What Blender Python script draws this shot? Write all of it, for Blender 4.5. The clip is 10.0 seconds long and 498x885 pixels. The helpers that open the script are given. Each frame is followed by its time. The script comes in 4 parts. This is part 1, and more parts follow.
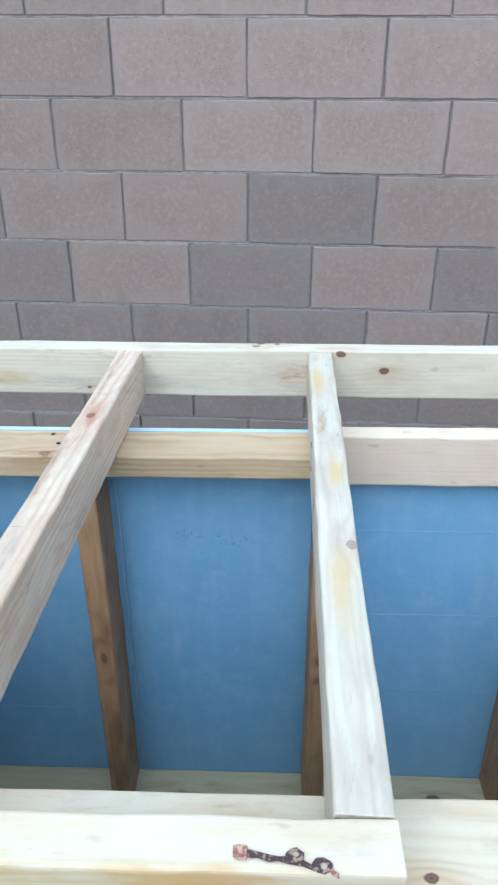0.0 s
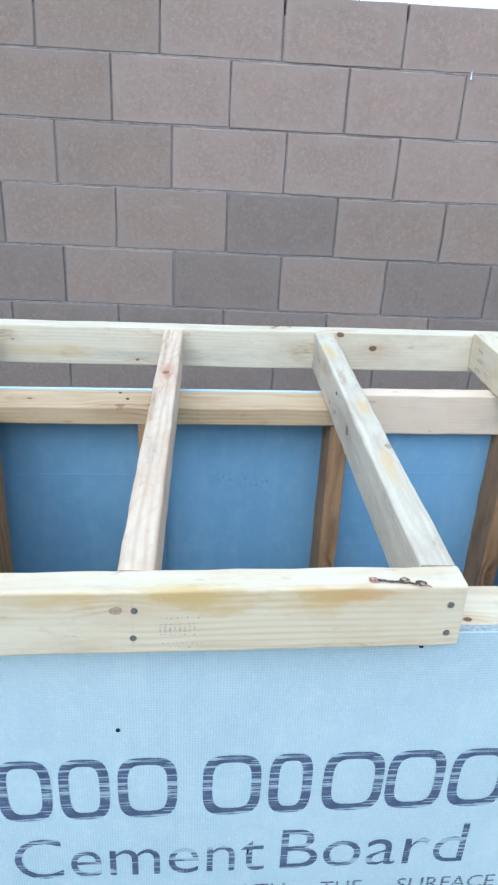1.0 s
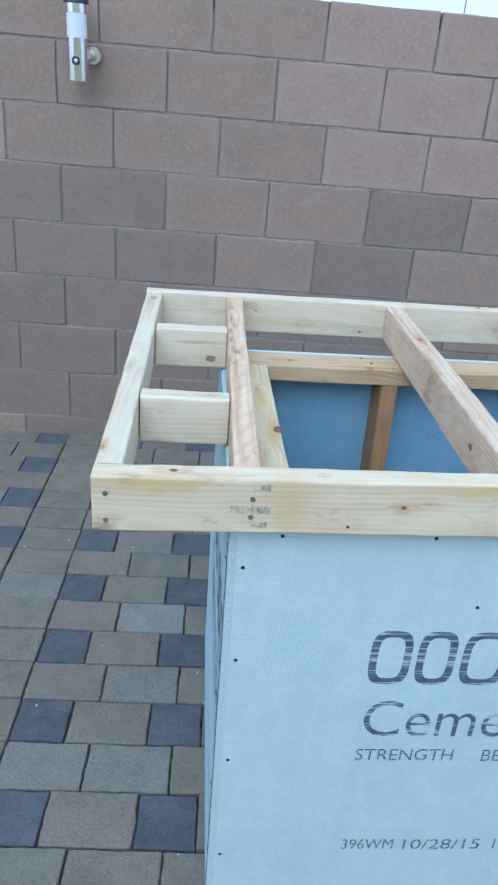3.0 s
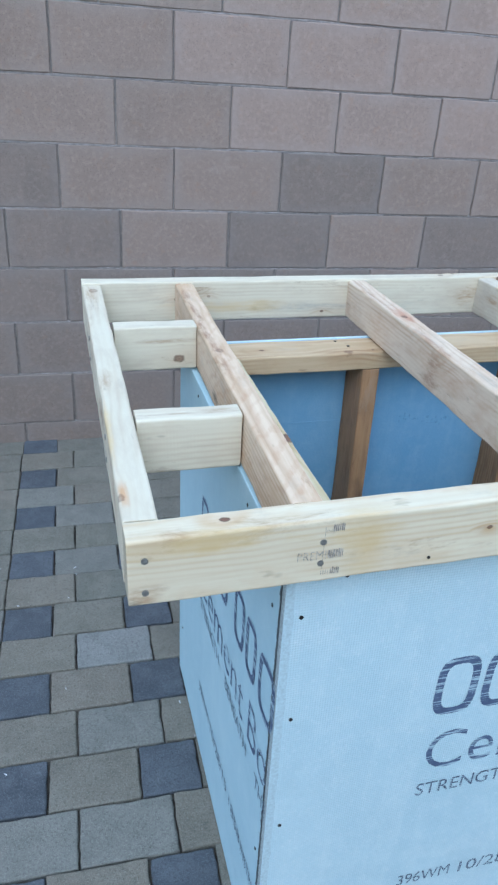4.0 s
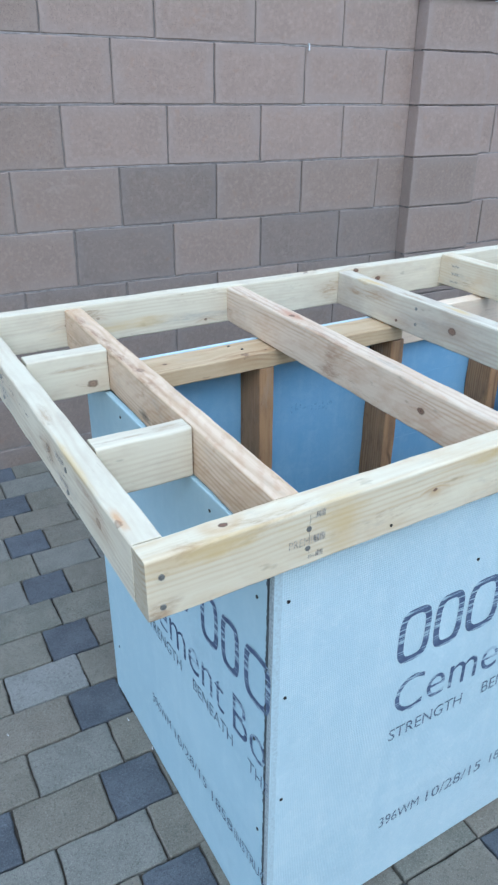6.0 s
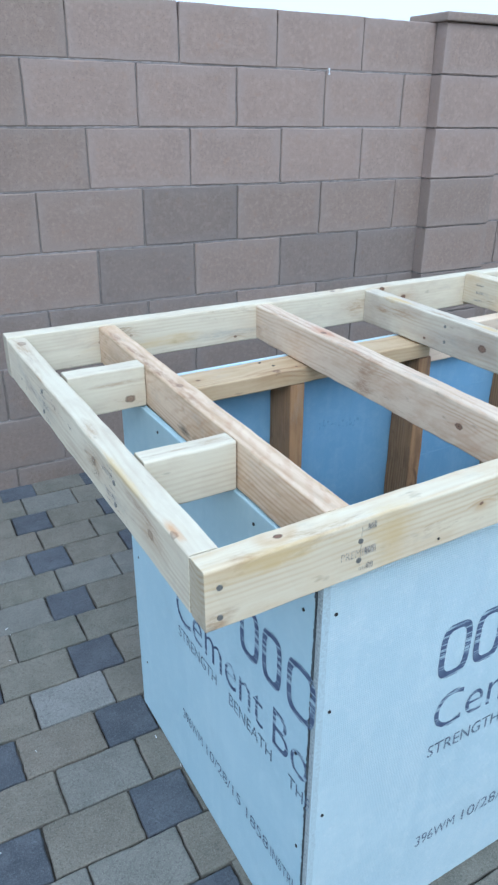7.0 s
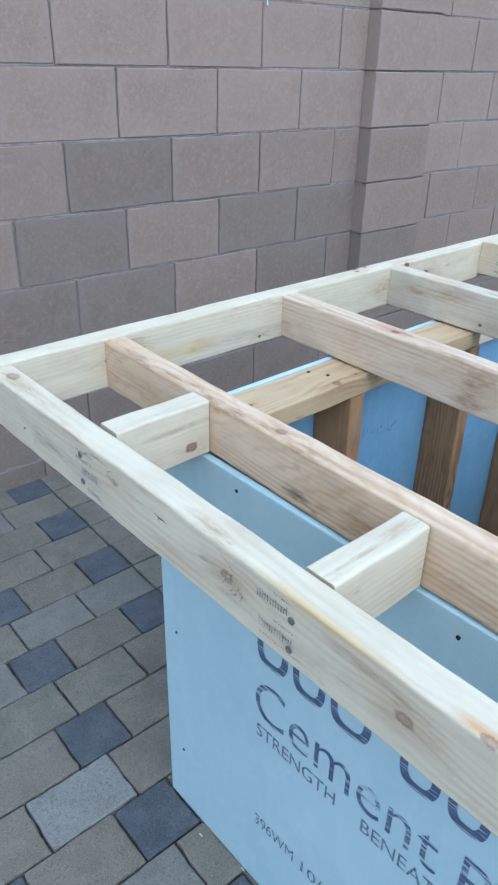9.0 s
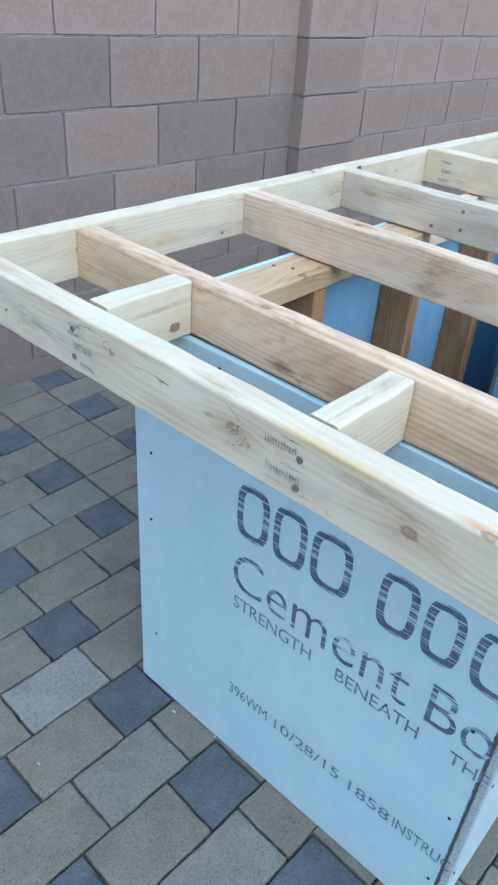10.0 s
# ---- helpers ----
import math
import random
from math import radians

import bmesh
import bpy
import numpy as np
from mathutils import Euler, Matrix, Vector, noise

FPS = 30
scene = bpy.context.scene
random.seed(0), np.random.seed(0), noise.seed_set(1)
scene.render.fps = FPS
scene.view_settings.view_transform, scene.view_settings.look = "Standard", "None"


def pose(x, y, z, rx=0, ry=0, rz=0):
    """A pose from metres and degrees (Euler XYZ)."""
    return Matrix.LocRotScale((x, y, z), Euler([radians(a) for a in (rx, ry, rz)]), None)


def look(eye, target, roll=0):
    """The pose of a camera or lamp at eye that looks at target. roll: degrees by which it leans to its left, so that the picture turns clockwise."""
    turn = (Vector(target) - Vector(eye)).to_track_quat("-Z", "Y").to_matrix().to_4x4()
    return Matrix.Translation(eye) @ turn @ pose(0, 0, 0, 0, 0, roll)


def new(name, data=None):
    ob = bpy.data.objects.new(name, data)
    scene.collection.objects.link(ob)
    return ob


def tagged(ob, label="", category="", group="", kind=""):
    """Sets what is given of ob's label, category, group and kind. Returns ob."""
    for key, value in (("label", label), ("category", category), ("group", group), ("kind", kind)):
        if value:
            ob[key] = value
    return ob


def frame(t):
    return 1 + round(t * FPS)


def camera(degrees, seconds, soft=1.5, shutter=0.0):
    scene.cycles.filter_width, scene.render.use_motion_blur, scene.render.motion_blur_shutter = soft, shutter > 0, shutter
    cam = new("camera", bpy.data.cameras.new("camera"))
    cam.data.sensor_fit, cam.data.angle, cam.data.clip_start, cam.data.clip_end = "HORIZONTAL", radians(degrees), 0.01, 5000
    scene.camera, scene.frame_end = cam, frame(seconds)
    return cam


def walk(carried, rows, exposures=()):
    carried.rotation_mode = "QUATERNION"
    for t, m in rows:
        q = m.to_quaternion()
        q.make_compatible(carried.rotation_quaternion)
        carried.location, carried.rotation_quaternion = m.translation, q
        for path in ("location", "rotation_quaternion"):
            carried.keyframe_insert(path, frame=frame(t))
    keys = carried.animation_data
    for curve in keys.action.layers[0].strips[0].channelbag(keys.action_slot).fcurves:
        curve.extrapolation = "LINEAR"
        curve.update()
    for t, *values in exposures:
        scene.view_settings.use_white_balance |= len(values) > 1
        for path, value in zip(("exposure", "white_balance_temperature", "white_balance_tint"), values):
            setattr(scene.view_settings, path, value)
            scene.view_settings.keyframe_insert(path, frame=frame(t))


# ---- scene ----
cam = camera(38.5, 10.0, soft=2.5)
PATH = [
    (0, (0.6837, -0.2979, 1.3787), (0.6173, 1.4806, 0.4662), -0.33),
    (0.5, (0.5756, -0.4689, 1.3907), (0.6567, 1.3379, 0.537), 0.41),
    (1, (0.4701, -0.6327, 1.407), (0.636, 1.1647, 0.5457), 2.73),
    (1.5, (0.3935, -0.8057, 1.4146), (0.4161, 1.004, 0.5634), 5.60),
    (2, (0.3372, -0.8885, 1.4145), (0.2413, 0.9059, 0.5365), 4.01),
    (2.5, (0.1179, -0.9021, 1.4122), (0.1352, 0.934, 0.6194), 4.16),
    (2.7, (0.0389, -0.8917, 1.4015), (0.1314, 0.9222, 0.5641), 4.51),
    (3.8, (-0.2095, -0.6634, 1.3822), (0.1258, 1.0945, 0.4893), 1.97),
    (4, (-0.2337, -0.6248, 1.366), (0.2557, 1.0816, 0.4448), 3.05),
    (4.5, (-0.3643, -0.6178, 1.3722), (0.4402, 0.9159, 0.3719), 2.41),
    (5, (-0.4, -0.6062, 1.3893), (0.5123, 0.9085, 0.455), 2.71),
    (5.2, (-0.4056, -0.6079, 1.3989), (0.5143, 0.9087, 0.475), 2.44),
    (6.3, (-0.4022, -0.6199, 1.3994), (0.4985, 0.9296, 0.5117), -0.21),
    (6.5, (-0.4168, -0.6206, 1.4006), (0.4789, 0.942, 0.5312), 0.09),
    (7, (-0.459, -0.6006, 1.3962), (0.4449, 0.9648, 0.5403), 0.27),
    (7.5, (-0.4833, -0.4987, 1.3921), (0.3858, 1.1015, 0.5649), 0.15),
    (8, (-0.4491, -0.3094, 1.3643), (0.4654, 1.2263, 0.4669), -3.79),
    (8.5, (-0.4732, -0.1834, 1.3687), (0.511, 1.284, 0.4316), -0.06),
    (9, (-0.5463, -0.0833, 1.3741), (0.6361, 1.2082, 0.4076), 1.25),
    (9.5, (-0.6293, -0.0498, 1.3494), (0.6063, 1.0874, 0.2632), 3.58),
    (10, (-0.6637, -0.0852, 1.3233), (0.612, 0.9849, 0.2156), 4.18),
]
walk(cam, [(t, look(eye, target, roll)) for t, eye, target, roll in PATH],
     exposures=[(0.0, 0.71, 4840, 3), (0.5, 0.75, 4900, 3), (1.0, 0.68, 4900, 3), (1.5, 0.63, 4810, 3), (2.5, 0.40, 4750, 3), (4.0, 0.46, 4660, 3), (5.0, 0.49, 4680, 3), (6.5, 0.56, 4770, 3), (7.5, 0.52, 4780, 3), (8.5, 0.48, 4760, 3), (9.0, 0.51, 4780, 3), (10.0, 0.60, 4810, 3)])

# ---------------------------------------------------------------- world and light
world = bpy.data.worlds.new("sky")
scene.world = world
world.use_nodes = True
wn = world.node_tree
sky = wn.nodes.new("ShaderNodeTexSky")
sky.sky_type = "NISHITA"
sky.sun_disc = False
SUN_UP, SUN_TURN = 45.0, 200.0
sky.sun_elevation, sky.sun_rotation = radians(SUN_UP), radians(SUN_TURN)
sky.air_density, sky.dust_density, sky.ozone_density = 1.0, 4.0, 1.0
wn.nodes["Background"].inputs["Strength"].default_value = 0.15
veil = wn.nodes.new("ShaderNodeMix")  # a bright even cover of thin cloud over the blue
veil.data_type = "RGBA"
veil.inputs[0].default_value = 0.6
veil.inputs[7].default_value = (7.3, 7.3, 7.4, 1)
wn.links.new(sky.outputs[0], veil.inputs[6])
wn.links.new(veil.outputs[2], wn.nodes["Background"].inputs["Color"])

sun = new("sun", bpy.data.lights.new("sun", "SUN"))
sun.data.energy, sun.data.angle, sun.data.color = 0.7, radians(60), (1.0, 0.97, 0.93)
sd = Vector((math.sin(radians(SUN_TURN)) * math.cos(radians(SUN_UP)), math.cos(radians(SUN_TURN)) * math.cos(radians(SUN_UP)), math.sin(radians(SUN_UP))))
sun.matrix_world = look(sd * 20, (0, 0, 0))


# ---------------------------------------------------------------- node helpers
class Mat:
    """A small wrapper round a node material."""

    def __init__(self, name, rough=0.7, metal=0.0):
        self.m = bpy.data.materials.new(name)
        self.m.use_nodes = True
        self.t = self.m.node_tree
        self.b = self.t.nodes["Principled BSDF"]
        self.b.inputs["Roughness"].default_value = rough
        self.b.inputs["Metallic"].default_value = metal

    def node(self, kind, **values):
        n = self.t.nodes.new(kind)
        for k, v in values.items():
            n.inputs[k.replace("_", " ")].default_value = v
        return n

    def link(self, a, b):
        self.t.links.new(a, b)

    def coords(self, scale=(1, 1, 1), shift=True):
        """Object coordinates, scaled, with a shift of its own for each object."""
        tc = self.node("ShaderNodeTexCoord")
        mp = self.node("ShaderNodeMapping")
        mp.inputs["Scale"].default_value = scale
        self.link(tc.outputs["Object"], mp.inputs["Vector"])
        if shift:
            oi = self.node("ShaderNodeObjectInfo")
            ma = self.node("ShaderNodeVectorMath")
            ma.operation = "SCALE"
            ma.inputs[0].default_value = (37.0, 61.0, 23.0)
            self.link(oi.outputs["Random"], ma.inputs["Scale"])
            self.link(ma.outputs[0], mp.inputs["Location"])
        return mp.outputs[0]

    def noise(self, vec, scale, detail=4.0, rough=0.55, dist=0.0):
        n = self.node("ShaderNodeTexNoise", Scale=scale, Detail=detail, Roughness=rough, Distortion=dist)
        self.link(vec, n.inputs["Vector"])
        return n.outputs["Fac"]

    def ramp(self, fac, *stops):
        r = self.node("ShaderNodeValToRGB")
        e = r.color_ramp.elements
        while len(e) < len(stops):
            e.new(0.5)
        for el, (p, c) in zip(e, stops):
            el.position = p
            el.color = (*c, 1) if len(c) == 3 else c
        self.link(fac, r.inputs["Fac"])
        return r.outputs["Color"]

    def grey(self, fac, lo, hi, a=0.0, b=1.0):
        n = self.node("ShaderNodeMapRange")
        for k, v in zip(("From Min", "From Max", "To Min", "To Max"), (lo, hi, a, b)):
            n.inputs[k].default_value = v
        self.link(fac, n.inputs["Value"])
        return n.outputs["Result"]

    def math(self, op, a, b=0.0):
        n = self.node("ShaderNodeMath")
        n.operation = op
        for i, v in enumerate((a, b)):
            if isinstance(v, (int, float)):
                n.inputs[i].default_value = v
            else:
                self.link(v, n.inputs[i])
        return n.outputs[0]

    def mix(self, fac, a, b, mode="MIX"):
        n = self.node("ShaderNodeMix")
        n.data_type = "RGBA"
        n.blend_type = mode
        for i, v in ((0, fac), (6, a), (7, b)):
            if isinstance(v, (int, float)):
                n.inputs[i].default_value = v
            elif isinstance(v, tuple):
                n.inputs[i].default_value = (*v, 1)
            else:
                self.link(v, n.inputs[i])
        return n.outputs[2]

    def random(self):
        return self.node("ShaderNodeObjectInfo").outputs["Random"]

    def colour(self, c):
        if isinstance(c, tuple):
            self.b.inputs["Base Color"].default_value = (*c, 1)
        else:
            self.link(c, self.b.inputs["Base Color"])
        return self

    def bump(self, h, strength=0.3, dist=0.002):
        n = self.node("ShaderNodeBump", Strength=strength, Distance=dist)
        self.link(h, n.inputs["Height"])
        self.link(n.outputs[0], self.b.inputs["Normal"])
        return self


# ---------------------------------------------------------------- materials
def wood(name, light, dark, knots=(), stain=None, contrast=1.0, marks=(), figure=0.0):
    """Sawn softwood with year rings round a pith of its own beside the piece, the grain along its own x.
    knots: (x, y, z, radius, depth of tone); marks: (x, y, z, rx, r, colour, strength), all in the piece's own space;
    figure: how much curly reddish figure crosses the grain."""
    M = Mat(name, 0.62)
    tc = M.node("ShaderNodeTexCoord").outputs["Object"]

    def vec(op, a, b):
        n = M.node("ShaderNodeVectorMath")
        n.operation = op
        for i, v in enumerate((a, b)):
            if isinstance(v, tuple):
                n.inputs[i].default_value = v
            else:
                M.link(v, n.inputs[i])
        return n.outputs["Value"] if op == "LENGTH" else n.outputs[0]

    wn = M.node("ShaderNodeTexWhiteNoise")
    wn.noise_dimensions = "1D"
    M.link(M.random(), wn.inputs["W"])
    pith = vec("ADD", vec("MULTIPLY", wn.outputs["Color"], (0.0, 0.10, 0.09)), (0.0, -0.05, 0.055))
    sway = M.node("ShaderNodeTexNoise", Scale=1.0, Detail=2.0, Roughness=0.5)
    M.link(M.coords((3.2, 9.0, 9.0)), sway.inputs["Vector"])
    bent = vec("ADD", vec("SUBTRACT", tc, pith), vec("MULTIPLY", vec("SUBTRACT", sway.outputs["Color"], (0.5, 0.5, 0.5)), (0.0, 0.022, 0.022)))

    def away(k, stretch):
        """Distance from a place, stretched along the grain."""
        return vec("LENGTH", vec("MULTIPLY", vec("SUBTRACT", tc, tuple(k[:3])), stretch), (0, 0, 0))

    edge = M.noise(tc, 170.0, 3.0, 0.6)
    core = rim = swirl = tint = None
    for k in knots:
        r, tone = k[3], k[4] if len(k) > 4 else 0.6
        dist = M.math("ADD", away(k, (0.7, 1.0, 1.0)), M.math("MULTIPLY", M.math("SUBTRACT", edge, 0.5), r * 0.9))
        c = M.math("MULTIPLY", M.grey(dist, r * 1.1, r * 0.7), max(tone, 0.45))
        w = M.grey(away(k, (0.4, 1.0, 1.0)), r * 4.0, r * 0.6)
        e = M.math("MULTIPLY", M.math("MULTIPLY", c, 0.85), M.math("MAXIMUM", M.grey(dist, r * 0.5, r * 0.85), M.grey(dist, r * 0.28, r * 0.05)))
        core = c if core is None else M.math("MAXIMUM", core, c)
        rim = e if rim is None else M.math("MAXIMUM", rim, e)
        halo = M.math("MULTIPLY", w, 0.30 * max(tone, 0.5))
        tint = halo if tint is None else M.math("MAXIMUM", tint, halo)
        swirl = w if swirl is None else M.math("MAXIMUM", swirl, w)
    wave = M.node("ShaderNodeTexWave", Scale=40.0, Distortion=3.2, Detail=2.0, Detail_Scale=0.12)
    wave.wave_type, wave.rings_direction, wave.wave_profile = "RINGS", "X", "SIN"
    M.link(bent, wave.inputs["Vector"])
    if swirl is not None:
        M.link(M.math("MULTIPLY", swirl, 7.0), wave.inputs["Phase Offset"])
    rings = M.math("POWER", wave.outputs["Fac"], 1.8)
    fade = M.grey(M.noise(M.coords((2.0, 12.0, 12.0)), 2.0, 2.0), 0.38, 0.64, 0.10, 1.0)
    rings = M.math("MULTIPLY", rings, fade)
    g = M.noise(M.coords((7.0, 300.0, 300.0)), 1.0, 3.0, 0.6)
    g2 = M.noise(M.coords((3.0, 70.0, 70.0)), 1.0, 3.0, 0.6)
    blot = M.noise(M.coords((4.0, 11.0, 11.0)), 2.2, 5.0, 0.65)
    if swirl is not None:
        rings = M.math("MULTIPLY", rings, M.math("ADD", 1.0, M.math("MULTIPLY", swirl, 0.9)))
    col = M.mix(M.math("MINIMUM", M.math("MULTIPLY", rings, 0.62 * contrast), 0.95), light, dark)
    col = M.mix(M.grey(blot, 0.47, 0.72, 0.0, 0.85 * contrast), col, stain or dark)
    col = M.mix(M.grey(g2, 0.50, 0.80, 0.0, 0.30 * contrast), col, dark)
    col = M.mix(M.grey(g, 0.52, 0.85, 0.0, 0.22), col, dark)
    pale = M.noise(M.coords((3.0, 16.0, 16.0)), 1.7, 4.0, 0.6)
    col = M.mix(M.grey(pale, 0.55, 0.75, 0.0, 0.45), col, tuple(min(0.8, v * 1.14 + 0.03) for v in light))
    lines = M.noise(M.coords((1.6, 120.0, 120.0)), 1.0, 2.0, 0.5)
    col = M.mix(M.math("MULTIPLY", M.grey(lines, 0.60, 0.76, 0.0, 0.35 * contrast), fade), col, tuple(v * 0.72 for v in dark))
    smudge = M.noise(M.coords((2.5, 7.0, 7.0)), 3.0, 6.0, 0.75)
    col = M.mix(M.grey(smudge, 0.56, 0.74, 0.0, 0.38), col, (0.36, 0.31, 0.25))
    fibre = M.grey(M.noise(M.coords((34.0, 170.0, 170.0)), 1.0, 4.0, 0.7), 0.36, 0.60, 0.25, 1.0)
    scar = M.noise(M.coords((5.0, 26.0, 26.0)), 1.3, 7.0, 0.72, 0.6)
    col = M.mix(M.math("MULTIPLY", M.grey(scar, 0.60, 0.71, 0.0, 0.8), fibre), col, tuple(v * k for v, k in zip(dark, (0.62, 0.55, 0.52))))
    spots = M.noise(M.coords((22.0, 60.0, 60.0)), 1.0, 2.0, 0.5)
    col = M.mix(M.grey(spots, 0.70, 0.78, 0.0, 0.4), col, tuple(v * 0.42 for v in dark))
    if figure:
        curl = M.node("ShaderNodeTexWave", Scale=26.0, Distortion=7.0, Detail=2.0, Detail_Scale=1.0)
        curl.bands_direction = "DIAGONAL"
        M.link(M.coords((0.55, 1.0, 1.0)), curl.inputs["Vector"])
        where = M.grey(M.noise(M.coords((4.0, 12.0, 12.0)), 1.2, 3.0, 0.6), 0.42, 0.60, 0.0, figure)
        col = M.mix(M.math("MULTIPLY", M.grey(curl.outputs["Fac"], 0.5, 0.98), M.math("MULTIPLY", where, fibre)), col, (dark[0] * 0.95, dark[1] * 0.72, dark[2] * 0.62))
    for x, y, z, rx, r, c, strength in marks:
        d = M.math("ADD", away((x, y, z), (r / rx, 1.0, 1.0)), M.math("MULTIPLY", M.math("SUBTRACT", blot, 0.5), r * 3.6))
        d = M.math("ADD", d, M.math("MULTIPLY", M.math("SUBTRACT", g2, 0.5), r * 1.6))
        soft = M.grey(d, r * 1.2, r * 0.2, 0.0, min(0.95, strength * 1.5))
        if c[0] < 0.6:  # dirt and scars lie in the fibres, resin stains soak through
            soft = M.math("MULTIPLY", soft, fibre)
        col = M.mix(soft, col, tuple(v * 0.8 for v in c))
    if core is not None:
        col = M.mix(tint, col, (dark[0] * 0.85, dark[1] * 0.66, dark[2] * 0.5))
        col = M.mix(core, col, (0.19, 0.100, 0.055))
        col = M.mix(rim, col, (0.06, 0.03, 0.02))
    # sawn ends: darker and rougher, the rings plainer
    nx = M.node("ShaderNodeSeparateXYZ")
    M.link(M.node("ShaderNodeTexCoord").outputs["Normal"], nx.inputs[0])
    end = M.grey(M.math("ABSOLUTE", nx.outputs[0]), 0.75, 0.95)
    saw = M.noise(M.coords((1.0, 60.0, 260.0)), 1.0, 3.0, 0.6)
    cut = M.mix(M.math("MULTIPLY", rings, 0.8), tuple(v * 0.66 for v in light), tuple(v * 0.60 for v in dark))
    cut = M.mix(M.grey(saw, 0.45, 0.7, 0.0, 0.5), cut, tuple(v * 0.62 for v in dark))
    col = M.mix(M.math("MULTIPLY", end, 0.9), col, cut)
    M.colour(col)
    h = M.math("ADD", M.math("MULTIPLY", rings, 0.5), g)
    M.bump(h, 0.18, 0.0006)
    M.link(M.grey(g, 0.3, 0.8, 0.58, 0.78), M.b.inputs["Roughness"])
    return M.m


def mat_block(name, a, b, warm):
    """Smooth concrete block: a and b bound its tone, warm is its tint of oxide."""
    M = Mat(name, 0.92)
    v = M.coords()
    n0, n1, n2, n3 = M.noise(v, 2.3, 3.0), M.noise(v, 9.0, 6.0, 0.7), M.noise(v, 70.0, 5.0, 0.75), M.noise(v, 260.0, 2.0, 0.6)
    mid = tuple((x + y) / 2 for x, y in zip(a, b))
    col = M.ramp(M.random(), (0.0, a), (1.0, b))
    col = M.mix(M.grey(n0, 0.35, 0.68, 0.0, 0.5), col, warm)
    col = M.mix(M.grey(n1, 0.48, 0.72, 0.0, 0.5), col, tuple(x * 0.76 for x in mid))
    col = M.mix(M.grey(n2, 0.49, 0.66, 0.0, 0.7), col, tuple(x * 1.36 for x in mid))
    col = M.mix(M.grey(n3, 0.58, 0.70, 0.0, 0.55), col, tuple(x * 0.5 for x in mid))
    grit = M.noise(v, 140.0, 3.0, 0.7)
    col = M.mix(M.grey(grit, 0.57, 0.70, 0.0, 0.5), col, tuple(x * 0.62 for x in mid))
    chalk = M.noise(M.coords((1.0, 1.0, 1.8)), 6.0, 6.0, 0.78)
    col = M.mix(M.grey(chalk, 0.60, 0.78, 0.0, 0.38), col, (0.45, 0.365, 0.305))
    g = M.node("ShaderNodeSeparateXYZ")
    M.link(M.node("ShaderNodeTexCoord").outputs["Generated"], g.inputs[0])
    side = [M.math("MULTIPLY", M.math("SUBTRACT", 0.5, M.math("ABSOLUTE", M.math("SUBTRACT", g.outputs[i], 0.5))), w) for i, w in ((0, 0.4), (2, 0.2))]
    near = M.math("ADD", M.math("MINIMUM", *side), M.math("MULTIPLY", M.math("SUBTRACT", n1, 0.5), 0.09))
    col = M.mix(M.grey(near, 0.042, 0.004, 0.0, 0.55), col, tuple(x * k for x, k in zip(mid, (1.06, 1.13, 1.20))))
    col = M.mix(M.grey(M.noise(v, 30.0, 3.0, 0.6), 0.60, 0.74, 0.0, 0.4), col, (mid[0] * 1.08, mid[1] * 0.92, mid[2] * 0.78))
    M.colour(col)
    pits = M.grey(M.noise(v, 95.0, 2.0, 0.5), 0.66, 0.76, 0.0, -1.6)
    return M.bump(M.math("ADD", M.math("ADD", M.math("MULTIPLY", n2, 1.2), n3), pits), 0.6, 0.0026).m


def mat_mortar():
    M = Mat("grey_mortar", 0.95)
    v = M.coords(shift=False)
    n = M.noise(v, 60.0, 5.0, 0.7)
    M.colour(M.ramp(n, (0.3, (0.185, 0.160, 0.138)), (0.7, (0.275, 0.236, 0.205))))
    return M.bump(n, 0.6, 0.003).m


def mat_paver(name, stops, speck):
    """Sand-blasted concrete: fine grit, dark pits and soft blotches."""
    M = Mat(name, 0.9)
    v = M.coords()
    n1, n2, n3, n4 = M.noise(v, 16.0, 5.0, 0.65), M.noise(v, 420.0, 2.0, 0.7), M.noise(v, 170.0, 4.0, 0.75), M.noise(v, 5.0, 3.0)
    dark = tuple(x * 0.5 for x in stops[-1][1])
    col = M.ramp(M.random(), *stops)
    col = M.mix(M.grey(n4, 0.35, 0.65, 0.0, 0.4), col, tuple(x * 0.78 for x in stops[0][1]))
    col = M.mix(M.grey(n1, 0.46, 0.66, 0.0, 0.55), col, speck)
    col = M.mix(M.grey(n1, 0.46, 0.30, 0.0, 0.45), col, tuple(x * 0.72 for x in stops[0][1]))
    col = M.mix(M.grey(n3, 0.50, 0.66, 0.0, 0.75), col, dark)
    col = M.mix(M.grey(n2, 0.52, 0.68, 0.0, 0.6), col, tuple(x * 1.35 for x in speck))
    scuff = M.noise(M.coords((1.0, 2.2, 1.0)), 30.0, 2.0, 0.5, 1.5)
    col = M.mix(M.grey(scuff, 0.71, 0.78, 0.0, 0.35), col, tuple(x * 1.5 for x in speck))
    M.colour(col)
    return M.bump(M.math("ADD", n2, M.math("MULTIPLY", n3, 2.0)), 0.7, 0.0022).m


